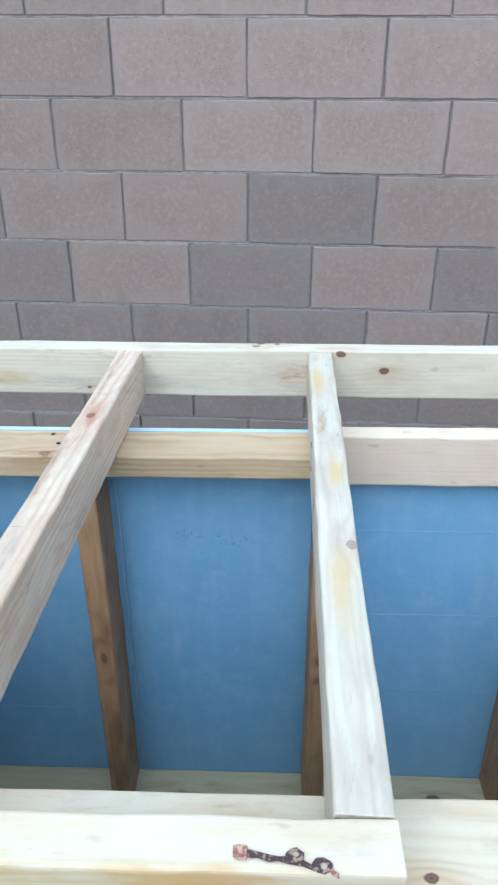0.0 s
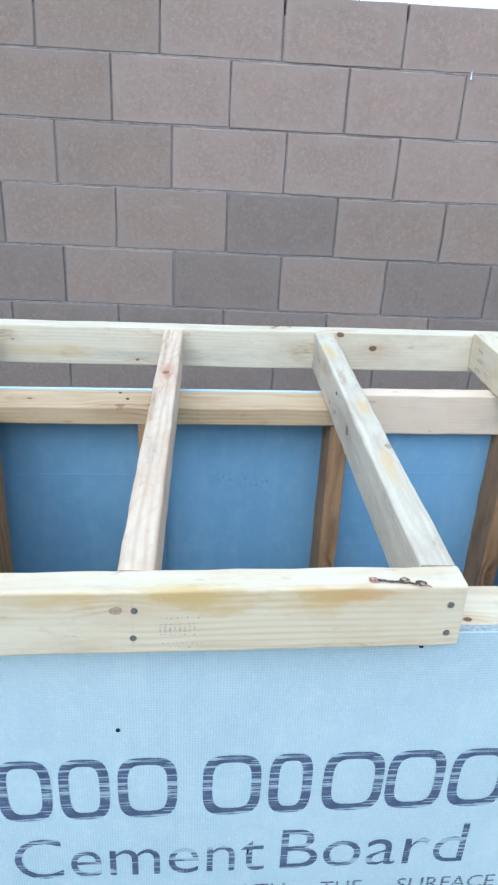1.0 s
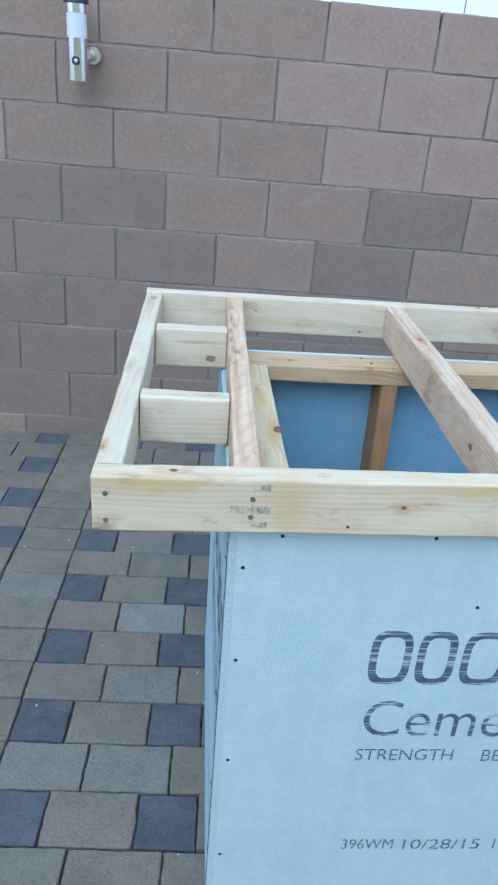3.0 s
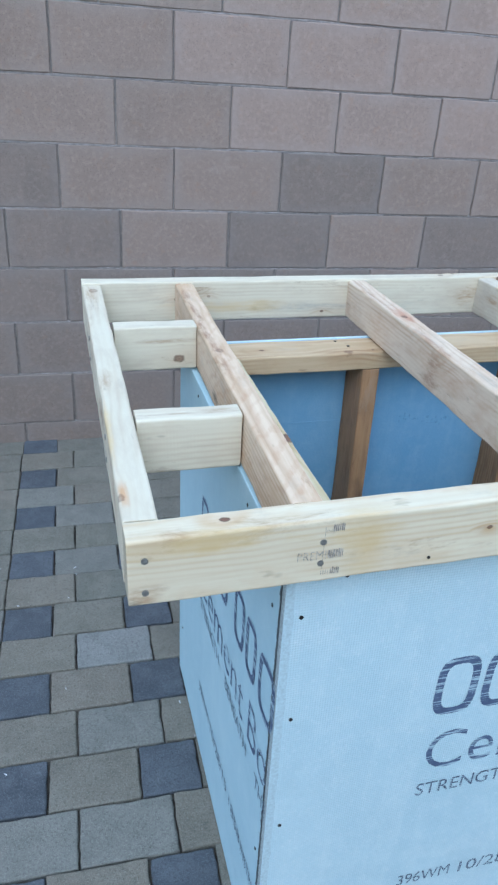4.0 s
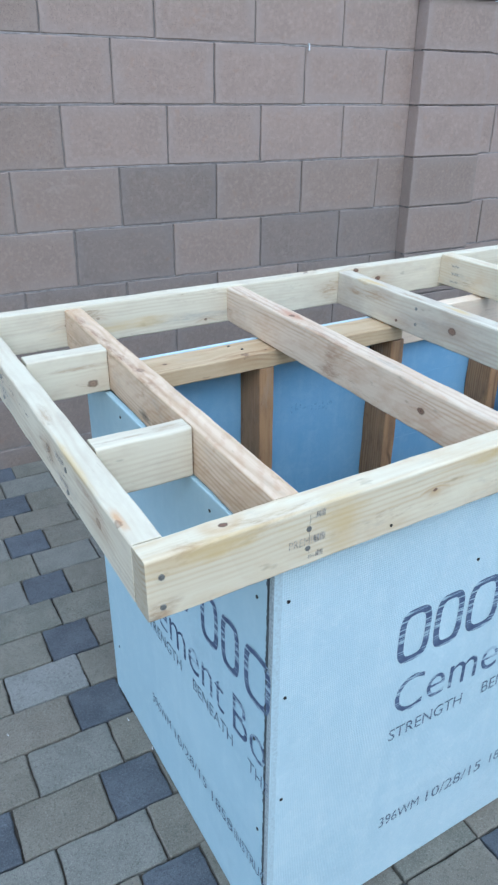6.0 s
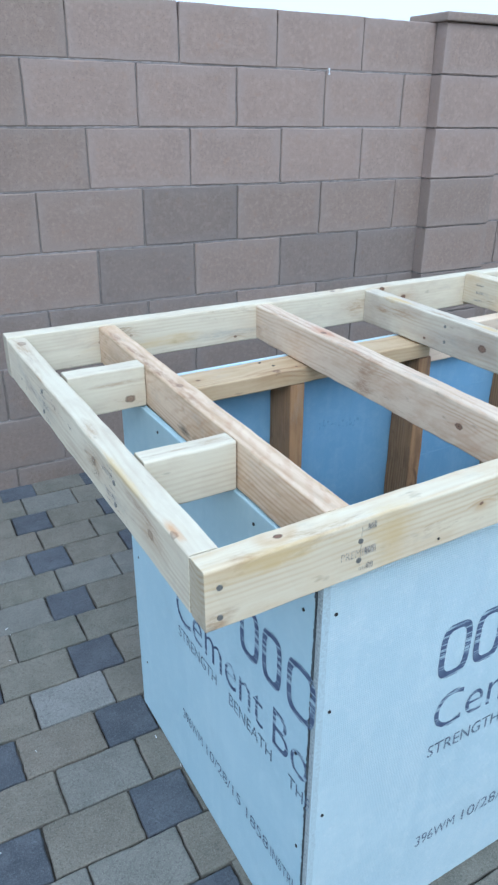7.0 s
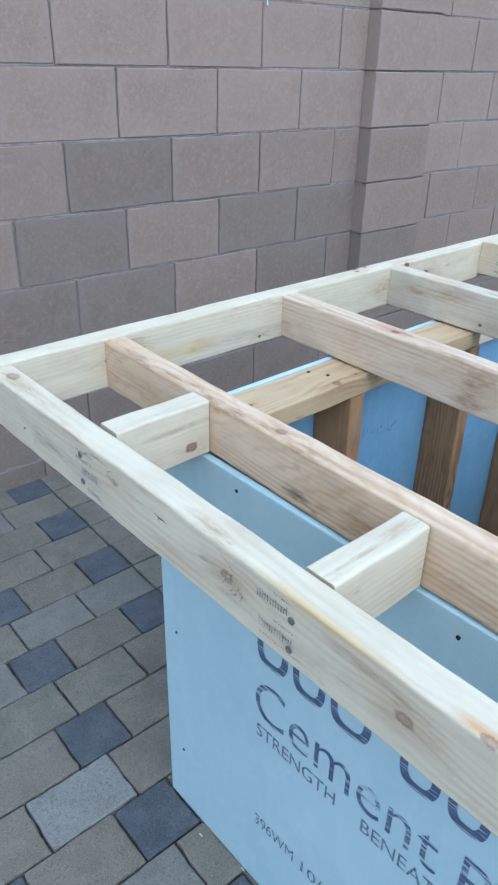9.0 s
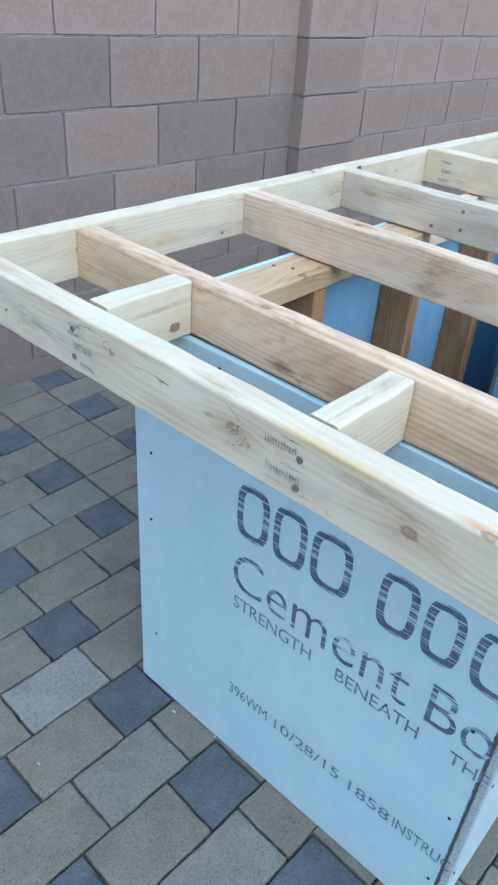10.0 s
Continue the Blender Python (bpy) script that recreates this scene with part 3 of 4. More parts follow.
joist_b = joist("joist", 0.412, "blush", [(0.3965, 0.174, 0.908, 0.006, 0.9), (0.4254, 0.6108, 0.9535, 0.0060, 0.8), (0.3954, 0.3665, 0.9251, 0.005, 0.25)], "pinkish pale joist with a red knot", dx=0.020, figure=0.3,
                marks=[(0.4254, 0.6108, 0.9535, 0.05, 0.012, (0.62, 0.33, 0.20), 0.75), (0.3997, 0.4276, 0.9177, 0.04, 0.03, BROWN, 0.3), (0.4165, 0.285, 0.953, 0.05, 0.010, (0.46, 0.36, 0.27), 0.5), (0.4091, 0.4785, 0.952, 0.0665, 0.00825, RUST, 0.41), (0.4206, 0.7533, 0.9532, 0.133, 0.0044, RUST, 0.38), (0.3926, 0.4377, 0.8976, 0.02, 0.035, RUST, 0.4), (0.4294, 0.5294, 0.9516, 0.0665, 0.00385, RUST, 0.34)])
joist_c = joist("joist", 0.745, "white", [(0.7345, 0.446, 0.914, 0.0085, 0.8), (0.7414, 0.6312, 0.8893, 0.004, 0.95), (0.7659, 0.3054, 0.9534, 0.006, 0.35)], "whitish weathered joist", dx=0.017,
                marks=[(0.7345, 0.446, 0.913, 0.05, 0.018, GREY_W, 0.5), (0.7298, 0.5294, 0.9084, 0.08, 0.02, GREY_W, 0.45), (0.7425, 0.80, 0.92, 0.05, 0.022, BROWN, 0.55), (0.7415, 0.71, 0.93, 0.06, 0.014, BROWN, 0.45), (0.7551, 0.733, 0.9545, 0.06, 0.012, OCHRE, 0.55), (0.7568, 0.4581, 0.9535, 0.05, 0.010, OCHRE, 0.5), (0.752, 0.25, 0.952, 0.07, 0.009, OCHRE, 0.45), (0.752, 0.60, 0.954, 0.06, 0.006, BROWN, 0.5)])
joist_d = joist("short_joist", 1.105, "cream", [], "short yellowish joist behind the opening", ya=0.560, dx=0.014, lift=0.010)
joist("short_joist", 1.550, "cream", [], "short yellowish joist behind the opening", ya=0.560, dx=0.014, lift=0.010)
lumber("blocking", (-0.1445, 0.254, deck(0.254)), (0.0020, 0.253, deck(0.25)), TW, TH, tone="pale", label="short pale blocking piece", bevel=0.0045,
                 marks=[(-0.028, 0.254, 0.9461, 0.03, 0.010, BROWN, 0.35), (-0.098, 0.249, 0.9471, 0.05, 0.003, BROWN, 0.4)])
lumber("blocking", (-0.1405, 0.624, deck(0.624)), (0.0082, 0.624, deck(0.624)), TW, TH, tone="pale", knots=[(-0.024, 0.605, 0.89, 0.0075, 0.75)], label="short pale blocking piece with a brown knot", bevel=0.004,
                 marks=[(-0.032, 0.605, 0.9254, 0.06, 0.004, BROWN, 0.4)])

# stud walls under the deck
BACK = 0.736  # inner face of the rear board
PT = 0.862
BASE = 0.060  # top of the doubled bottom plates


def plate_top(y):
    return deck(y) - TH / 2 - 0.001


ZP = plate_top(0.66)
rear_plate = lumber("top_plate", (0.0135, BACK - 0.0445, ZP - 0.019), (0.779, BACK - 0.0445, ZP - 0.019), TF, TW, tone="tan",
                    knots=[(0.335, 0.656, 0.862, 0.009), (0.158, 0.686, 0.864, 0.0055, 0.9), (0.391, 0.661, 0.864, 0.004, 0.9)], label="tan rear top plate with nail heads")
lumber("top_plate", (0.066, 0.090, plate_top(0.1) - 0.0195), (0.066, BACK - 0.0905, plate_top(0.6) - 0.0195), 0.072, TW, tone="olive",
                    knots=[(0.098, 0.31, 0.866, 0.0105, 1.0), (0.07, 0.50, 0.868, 0.004, 0.6)], label="yellowish side top plate with a dark knot",
                    marks=[(0.098, 0.312, 0.866, 0.013, 0.009, (0.07, 0.025, 0.018), 0.95), (0.062, 0.62, 0.870, 0.05, 0.012, OCHRE, 0.6), (0.085, 0.30, 0.866, 0.05, 0.012, OCHRE, 0.6), (0.06, 0.20, 0.866, 0.07, 0.012, BROWN, 0.45), (0.075, 0.45, 0.868, 0.06, 0.010, OCHRE, 0.5)])
lumber("top_plate", (0.0135, 0.0505, PT - 0.0195), (1.60, 0.0505, PT - 0.0195), 0.075, TW, tone="cream",
                     knots=[(0.802, 0.022, 0.862, 0.0042, 1.0)], label="pale front top plate with a knot")
header = lumber("header", (0.782, 0.722, 0.8335), (1.60, 0.722, 0.8335), TW, TF, tone="peach", label="clean pinkish header over the rear opening")
for n, (a, b) in enumerate((((0.0135, BACK - 0.0445, BASE / 2 + 0.002), (1.60, BACK - 0.0445, BASE / 2 + 0.002)), ((0.0135, 0.0505, BASE / 2 + 0.002), (1.60, 0.0505, BASE / 2 + 0.002)),
                            ((0.0575, 0.090, BASE / 2 + 0.002), (0.0575, BACK - 0.0905, BASE / 2 + 0.002)))):
    lumber("bottom_plate", a, b, 0.075 if n == 1 else TF, BASE - 0.004, tone="green", knots=[(0.50, 0.67, BASE, 0.009, 1.0), (1.02, 0.68, BASE, 0.010, 1.0), (0.535, 0.665, BASE, 0.006, 0.9)] if n == 0 else (), label="greenish treated bottom plate")
for x in (0.388, 0.770, 1.145):
    top = ZP - 0.039 if x < 0.8 else 0.788
    lumber("stud", (x, BACK - 0.0445, BASE), (x, BACK - 0.0445, top), TW, TF, up=(0, 1, 0), tone="stud",
           knots=[(x, BACK - 0.089, 0.46, 0.006)], label="brown wall stud")
for y, k in ((BACK - 0.11, [(0.06, BACK - 0.13, 0.70, 0.006), (0.08, BACK - 0.13, 0.64, 0.005)]), (0.112, ())):
    lumber("stud", (0.0575, y, BASE), (0.0575, y, 0.826), TW, TF, up=(1, 0, 0), tone="stud", knots=k, label="brown wall stud")
for x in (0.41, 0.77, 1.13, 1.57):
    lumber("stud", (x, 0.0505, BASE), (x, 0.0505, PT - 0.04), TW, 0.075, up=(0, 1, 0), tone="stud", label="brown wall stud")


# cement boards
def cement_board(a, b, label, face=BOARD, edge=None):
    a, b = Vector(a), Vector(b)
    c, s = (a + b) / 2, b - a
    bm = bmesh.new()
    box(bm, (0, 0, 0), s)
    thin = min(range(3), key=lambda i: s[i])
    soften(bm, 0.0022, 2)
    bm.normal_update()
    for f in bm.faces:
        f.material_index = 0 if abs(f.normal[thin]) > 0.9 else 1
    ob = part("cement_board", bm, (face, edge or BOARD_EDGE), island, label, Matrix.Translation(c))
    return ob


board_front = cement_board((0.0, 0.0, 0.003), (1.60, 0.0127, 0.862), "pale blue cement board facing with dark printed words", BOARD, PALE_EDGE)
board_left = cement_board((0.0, 0.0165, 0.003), (0.0127, 0.730, 0.862), "pale blue side cement board with dark printed words", BOARD_SIDE_SHADE, BOARD_SIDE_SHADE)
for v in board_left.data.vertices:
    if v.co.z > 0.3:
        v.co.z += RISE * (v.co.y + 0.345) / 0.9 - 0.003
# inside faces wear the deeper blue with the bounced light painted in
board_back = cement_board((0.028, BACK + 0.0006, 0.003), (0.418, BACK + 0.0133, ZP - 0.0005), "blue rear cement board", BOARD_BOUNCE, BOARD)
board_back2 = cement_board((0.4186, BACK + 0.0006, 0.003), (0.757, BACK + 0.0133, ZP - 0.0005), "blue rear cement board", BOARD_BOUNCE, BOARD)
board_back3 = cement_board((0.7576, BACK + 0.0006, 0.003), (1.60, BACK + 0.0133, 0.788), "blue rear cement board of the opening", BOARD_BOUNCE)
cement_board((1.6006, 0.0, 0.003), (1.6133, BACK + 0.013, 0.82), "blue end cement board", BOARD_BOUNCE)
cement_board((1.165, 0.552, BASE), (1.59, 0.5647, 0.80), "narrow upright cement board inside the frame", BOARD_BOUNCE)

# the dark open seam at the corner of the boards
SEAM = plain("seam_grit", (0.10, 0.115, 0.12), 0.95, 0, 0.6, 200.0)
bm = bmesh.new()
for i in range(150):
    z0 = 0.004 + i * 0.00570
    w = 0.0028 + 0.0030 * noise.noise((0.3, 1.7, z0 * 38)) + random.uniform(-0.0012, 0.0014)
    box(bm, (0.0009 + random.uniform(-0.0004, 0.0003), 0.0146 + random.uniform(-0.0010, 0.0010), z0 + 0.0028), (0.0030, w, 0.0060))
tagged(part("corner_seam", bm, SEAM, island, "rough dark seam between two cement boards"), kind="stuff")
# the glass mesh folded round the edge of the front board
bm = bmesh.new()
rows = [[bm.verts.new((x, -0.0005, 0.004 + i * 0.0107)) for x in (0.0016, 0.0125 + 0.0022 * noise.noise((i * 0.31, 2.0, 5.0)) + random.uniform(-0.0008, 0.0008))] for i in range(81)]
for a, b in zip(rows, rows[1:]):
    bm.faces.new((a[0], a[1], b[1], b[0]))
part("folded_edge", bm, FOLD, board_front, "rough greenish folded mesh edge", board_front.matrix_basis.inverted())
# creases pressed into the rear boards
for x0, x1, z, hh in ((0.800, 1.108, 0.679, 0.0022), (0.800, 1.108, 0.495, 0.0018), (0.800, 1.108, 0.305, 0.0028), (0.800, 1.108, 0.213, 0.0028), (0.080, 0.378, 0.672, 0.0022), (0.080, 0.378, 0.238, 0.0020)):
    bm = bmesh.new()
    n = 14
    top = [bm.verts.new((x0 + (x1 - x0) * i / n, BACK - 0.0001, z + hh + random.uniform(-0.0006, 0.0006))) for i in range(n + 1)]
    mid = [bm.verts.new((v.co.x, BACK - 0.0006, z + random.uniform(-0.0006, 0.0006))) for v in top]
    low = [bm.verts.new((v.co.x, BACK - 0.0001, z - hh)) for v in top]
    for a, b in ((top, mid), (mid, low)):
        for i in range(n):
            bm.faces.new((b[i], b[i + 1], a[i + 1], a[i]))
    host = board_back3 if x0 > 0.7 else board_back
    part("crease", bm, BOARD_BOUNCE, host, "", host.matrix_basis.inverted())


# a faint smeared print on the rear board
SMEAR = Mat("smeared_blue_print", 0.8)
SMEAR.colour(SMEAR.mix(SMEAR.grey(SMEAR.noise(SMEAR.coords(), 110.0, 4.0, 0.7), 0.40, 0.56), (0.185, 0.325, 0.485), (0.240, 0.416, 0.592)))
bm = bmesh.new()
for i in range(11):
    x0, hh = 0.520 + i * 0.0120, random.uniform(0.006, 0.020)
    for k in range(2):
        box(bm, (x0 + random.uniform(-0.002, 0.002), BACK - 0.0002 - 0.00003 * (2 * i + k), 0.668 - 0.06 * i / 15 * 0.4 + random.uniform(-0.012, 0.012)), (random.uniform(0.003, 0.009), 0.0004, hh * random.uniform(0.25, 0.9)))
part("faint_print", bm, SMEAR.m, board_back2, "faint smeared dark print", board_back2.matrix_basis.inverted())["kind"] = "stuff"


# ---------------------------------------------------------------- printing on the boards
def words(text, host, m, width, height, name="printed_word", thin=0.0):
    """Flat lettering of the given width and height with its lower left corner at m, as a part of host."""
    cu = bpy.data.curves.new("lettering", "FONT")
    cu.body, cu.resolution_u, cu.fill_mode = text, 4, "FRONT"
    cu.offset = -thin
    tmp = new("lettering", cu)
    dg = bpy.context.evaluated_depsgraph_get()
    me = bpy.data.meshes.new_from_object(tmp.evaluated_get(dg))
    bpy.data.objects.remove(tmp)
    xs, ys = [v.co.x for v in me.vertices], [v.co.y for v in me.vertices]
    kx, ky = width / (max(xs) - min(xs)), height / (max(ys) - min(ys))
    x0, y0 = min(xs), min(ys)
    for v in me.vertices:
        v.co = ((v.co.x - x0) * kx, (v.co.y - y0) * ky, 0)
    me.materials.clear()
    me.materials.append(INK if height > 0.05 else DOTS)
    me.name = name
    return part(name, me, None, host, "", host.matrix_basis.inverted() @ m)


def ring_mark(host, m, width, height, stroke=0.0125):
    """A plain rounded outline standing where a maker's mark is printed."""
    bm = bmesh.new()
    n, rows = 28, []
    for inset in (0.0, stroke):
        a, b = width / 2 - inset, height / 2 - inset
        rows.append([bm.verts.new((width / 2 + a * math.copysign(abs(math.cos(t)) ** 0.55, math.cos(t)), height / 2 + b * math.copysign(abs(math.sin(t)) ** 0.55, math.sin(t)), 0))
                     for t in (2 * math.pi * i / n for i in range(n))])
    for i in range(n):
        j = (i + 1) % n
        bm.faces.new((rows[0][i], rows[0][j], rows[1][j], rows[1][i]))
    return part("printed_mark", bm, INK, host, "", host.matrix_basis.inverted() @ m)


def on_front(x, z):
    return pose(x, -0.0007, z, 90)


def on_left(y, z):
    return pose(-0.0007, y, z, 90, 0, -90)


for a, b in ((0.234, 0.301), (0.310, 0.373), (0.383, 0.458), (0.490, 0.565), (0.575, 0.631), (0.645, 0.725), (0.729, 0.806), (0.814, 0.892), (0.904, 0.972)):
    ring_mark(board_front, on_front(a, 0.5624), b - a, 0.1088)
for text, a, b, z0, z1 in (("Cement", 0.243, 0.577, 0.4464, 0.5262), ("Board", 0.599, 0.859, 0.4464, 0.5272), ("STRENGTH", 0.240, 0.411, 0.3893, 0.4162), ("BENEATH", 0.462, 0.609, 0.3882, 0.4152),
                           ("THE", 0.660, 0.720, 0.3872, 0.4141), ("SURFACE", 0.772, 0.917, 0.3872, 0.4141), ("396WM", 0.245, 0.342, 0.1562, 0.1841), ("10/28/15", 0.361, 0.508, 0.1541, 0.1831),
                           ("1857", 0.534, 0.600, 0.1551, 0.1831), ("INSTRUCTIONS", 0.611, 0.819, 0.1541, 0.1821)):
    words(text, board_front, on_front(a, z0), b - a, z1 - z0, thin=0.006 if z1 - z0 > 0.05 else 0.0)
for a, b in ((0.4845, 0.4192), (0.4100, 0.3468), (0.3376, 0.2662), (0.2203, 0.1591), (0.1489, 0.0918), (0.0765, 0.0020)):
    ring_mark(board_left, on_left(a, 0.5677), a - b, 0.1057)
for text, a, b, z0, z1 in (("Cement", 0.4845, 0.1428, 0.4486, 0.5315), ("Bo", 0.1122, 0.0112, 0.4507, 0.5315), ("STRENGTH", 0.4794, 0.3111, 0.4044, 0.4324), ("BENEATH", 0.2621, 0.1132, 0.4048, 0.4317),
                           ("THE", 0.0632, 0.0020, 0.4053, 0.4322), ("396WM", 0.4763, 0.3815, 0.1770, 0.2050), ("10/28/15", 0.3631, 0.2193, 0.1751, 0.2031), ("1858", 0.1979, 0.1173, 0.1732, 0.2012),
                           ("INSTRUC", 0.1091, 0.0051, 0.1728, 0.2008)):
    words(text, board_left, on_left(a, z0), a - b, z1 - z0, thin=0.006 if z1 - z0 > 0.05 else 0.0)

# screws: sunk dark heads
bm = bmesh.new()
cyl(bm, (0, 0, 0), 0.0042, 0.0016, 12)
box(bm, (0, 0, 0.0008), (0.0045, 0.0009, 0.0006))
box(bm, (0, 0, 0.0008), (0.0009, 0.0045, 0.0006))
SCREW_ME = mesh_of("screw", bm, SCREW)
FACE_F, FACE_L, FACE_UP = pose(0, 0, 0, 90), pose(0, 0, 0, 90, 0, -90), Matrix.Identity(4)


bm = bmesh.new()
cyl(bm, (0, 0, 0), 0.0042, 0.0016, 14)
box(bm, (0, 0, 0.0008), (0.0035, 0.0007, 0.0003))
box(bm, (0, 0, 0.0008), (0.0007, 0.0035, 0.0003))
ZINC_ME = mesh_of("screw", bm, ZINC)


def screw(host, p, face, k=1.0, me=None):
    part("screw", me or SCREW_ME, None, host, "", host.matrix_basis.inverted() @ Matrix.Translation(p) @ face @ Matrix.Rotation(random.random() * 3, 4, "Z") @ Matrix.Scale(k, 4))


for x, z in ((0.023, 0.783), (0.023, 0.608), (0.023, 0.389), (0.022, 0.145), (0.387, 0.719), (0.076, 0.839), (0.300, 0.842), (0.530, 0.846), (0.742, 0.842)):
    screw(board_front, (x, -0.0006, z), FACE_F, 0.68)
for y, z in ((0.042, 0.771), (0.045, 0.493), (0.032, 0.294), (0.028, 0.120), (0.689, 0.618), (0.692, 0.468), (0.683, 0.167), (0.536, 0.842), (0.179, 0.834)):
    screw(board_left, (-0.0006, y, z), FACE_L, 0.68)
FY = DF - TW / 2
for x, z in ((-0.168, 0.919), (-0.168, 0.878), (0.026, 0.917), (0.025, 0.889), (0.414, 0.925), (0.412, 0.889), (0.752, 0.928), (0.753, 0.890)):
    screw(front_beam, (x, FY - 0.0004, z), FACE_F, 0.9, ZINC_ME)
screw(front_beam, (0.159, FY - 0.0004, 0.878), FACE_F, 0.5)
for y, z in ((0.249, 0.920), (0.250, 0.884), (0.623, 0.929), (0.623, 0.890)):
    screw(left_rail, (-0.1864 + 0.004 * y / 0.87, y, z), FACE_L, 1.0, ZINC_ME)
for y, z in ((0.565, 0.934), (0.562, 0.898)):
    screw(joist_c, (0.7254 + 0.017 * y / 0.87, y, z), FACE_L, 0.9, ZINC_ME)
for y, z in ((0.634, 0.936), (0.630, 0.902), (0.248, 0.930), (0.243, 0.896)):
    screw(joist_a, (0.0386 + 0.014 * y / 0.87, y, z), pose(0, 0, 0, 90, 0, 90), 0.8)
for x, y in ((0.330, 0.720), (0.347, 0.688)):
    screw(rear_plate, (x, y, ZP), FACE_UP, 0.8)


# grade stamps: rows of worn bars
def stamp(host, m, rows, ink=STAMP):
    """rows: (x, y, bar width, bar height, how many, pitch) of worn bars in the plane of m."""
    bm = bmesh.new()
    for x, y, w, hgt, n, pitch in rows:
        for i in range(n):
            ww = w * random.uniform(0.6, 1.1)
            y += random.uniform(-0.0004, 0.0004)
            x0, x1, y0, y1 = x + i * pitch, x + i * pitch + ww, y, y + hgt * random.uniform(0.75, 1.05)
            bm.faces.new([bm.verts.new((px, py, 0)) for px, py in ((x0, y0), (x1, y0), (x1, y1), (x0, y1))])
    part("grade_stamp", bm, ink, host, "faded grey grade stamp bars", host.matrix_basis.inverted() @ m)["kind"] = "stuff"


FY -= 0.0012
stamp(front_beam, pose(0.016, FY, 0.871, 90), [(0.020, 0.060, 0.0014, 0.0115, 6, 0.0023), (0.017, 0.0245, 0.0015, 0.0120, 7, 0.0023), (0.021, 0.0030, 0.0013, 0.0095, 5, 0.0023),
                                               (0.012, 0.0590, 0.0010, 0.0030, 4, 0.0022), (0.010, 0.0030, 0.0008, 0.0060, 4, 0.0026)])
stamp(front_beam, pose(0.440, FY, 0.873, 90), [(0.0, 0.066, 0.004, 0.0018, 1, 0.01), (0.0, 0.062, 0.0012, 0.004, 1, 0.01), (0.0, 0.042, 0.003, 0.0011, 9, 0.0056), (0.0, 0.020, 0.003, 0.0011, 8, 0.005), (0.0, 0.034, 0.003, 0.0011, 8, 0.005),
                                               (0.0, 0.024, 0.0014, 0.008, 8, 0.0052), (0.002, 0.008, 0.0028, 0.0011, 9, 0.0052), (0.010, 0.003, 0.003, 0.0011, 5, 0.005)], SMUDGE)
grade = words("PREMIUM", front_beam, pose(-0.003, FY - 0.0002, 0.8950, 90), 0.053, 0.0115, "grade_word", 0.006)
grade.data.materials[0] = SMUDGE
for x in (0.412, 0.027):
    bm = bmesh.new()
    box(bm, (0, 0, 0), (0.0005, 0.0003, 0.056))
    part("pencil_line", bm, SMUDGE, front_beam, "thin pencil line", front_beam.matrix_basis.inverted() @ pose(x, FY + 0.0006, 0.909))


def rail_face(y, z):
    return pose(-0.1872 + 0.004 * y / 0.87, y, z, 90, 0, -90 - 0.3)


stamp(left_rail, rail_face(0.295, 0.877), [(0.0, 0.044, 0.0016, 0.010, 12, 0.0036), (0.0, 0.050, 0.0030, 0.0014, 9, 0.0046), (0.022, 0.060, 0.0022, 0.0018, 7, 0.0034), (0.004, 0.012, 0.0016, 0.010, 13, 0.0036), (0.004, 0.018, 0.003, 0.0014, 9, 0.0046),
                                           (0.006, 0.003, 0.002, 0.0018, 12, 0.0036), (0.024, 0.028, 0.002, 0.0018, 8, 0.0034)])
stamp(left_rail, rail_face(0.632, 0.868), [(0.0, 0.066, 0.0022, 0.0026, 10, 0.0040), (0.0, 0.052, 0.0016, 0.006, 11, 0.0034), (0.010, 0.034, 0.0016, 0.010, 11, 0.0034), (0.010, 0.042, 0.003, 0.0012, 8, 0.0044), (0.022, 0.012, 0.0016, 0.009, 9, 0.0034)])
jx = 1.105 - TW / 2 - 0.0012 + 0.014 * 0.80 / 0.87
stamp(joist_d, pose(jx, 0.820, 0.878, 90, 0, -90.9), [(0.0, 0.060, 0.002, 0.006, 9, 0.0034), (0.004, 0.038, 0.002, 0.008, 9, 0.0034), (0.0, 0.018, 0.002, 0.005, 9, 0.0034)])

# drying checks, scars and swirls cut into the lumber
chk = Mat("dark_wood_check", 0.8)
chk.colour(chk.mix(chk.grey(chk.noise(chk.coords(), 300.0, 4.0, 0.7), 0.40, 0.62, 0.0, 0.9), (0.075, 0.048, 0.032), (0.46, 0.38, 0.27)))
swl = Mat("faded_knot_swirl", 0.8)
swl.colour(swl.mix(swl.grey(swl.noise(swl.coords(), 260.0, 4.0, 0.7), 0.36, 0.60, 0.0, 0.95), (0.25, 0.18, 0.12), (0.58, 0.51, 0.38)))


def check(host, m, points, width, mat=chk.m, label="dark drying check"):
    """A tapering strip through points (u, v) in the plane of m."""
    bm = bmesh.new()
    rows = []
    for i, (u, v) in enumerate(points):
        (u0, v0), (u1, v1) = points[max(i - 1, 0)], points[min(i + 1, len(points) - 1)]
        d = Vector((u1 - u0, v1 - v0)).normalized()
        k = width / 2 * (0.35 if i in (0, len(points) - 1) else random.uniform(0.7, 1.2))
        rows.append([bm.verts.new((u - d.y * k * e, v + d.x * k * e, 0)) for e in (-1, 1)])
    for a, b in zip(rows, rows[1:]):
        bm.faces.new((a[0], b[0], b[1], a[1]))
    part("check", bm, mat, host, label, host.matrix_basis.inverted() @ m)


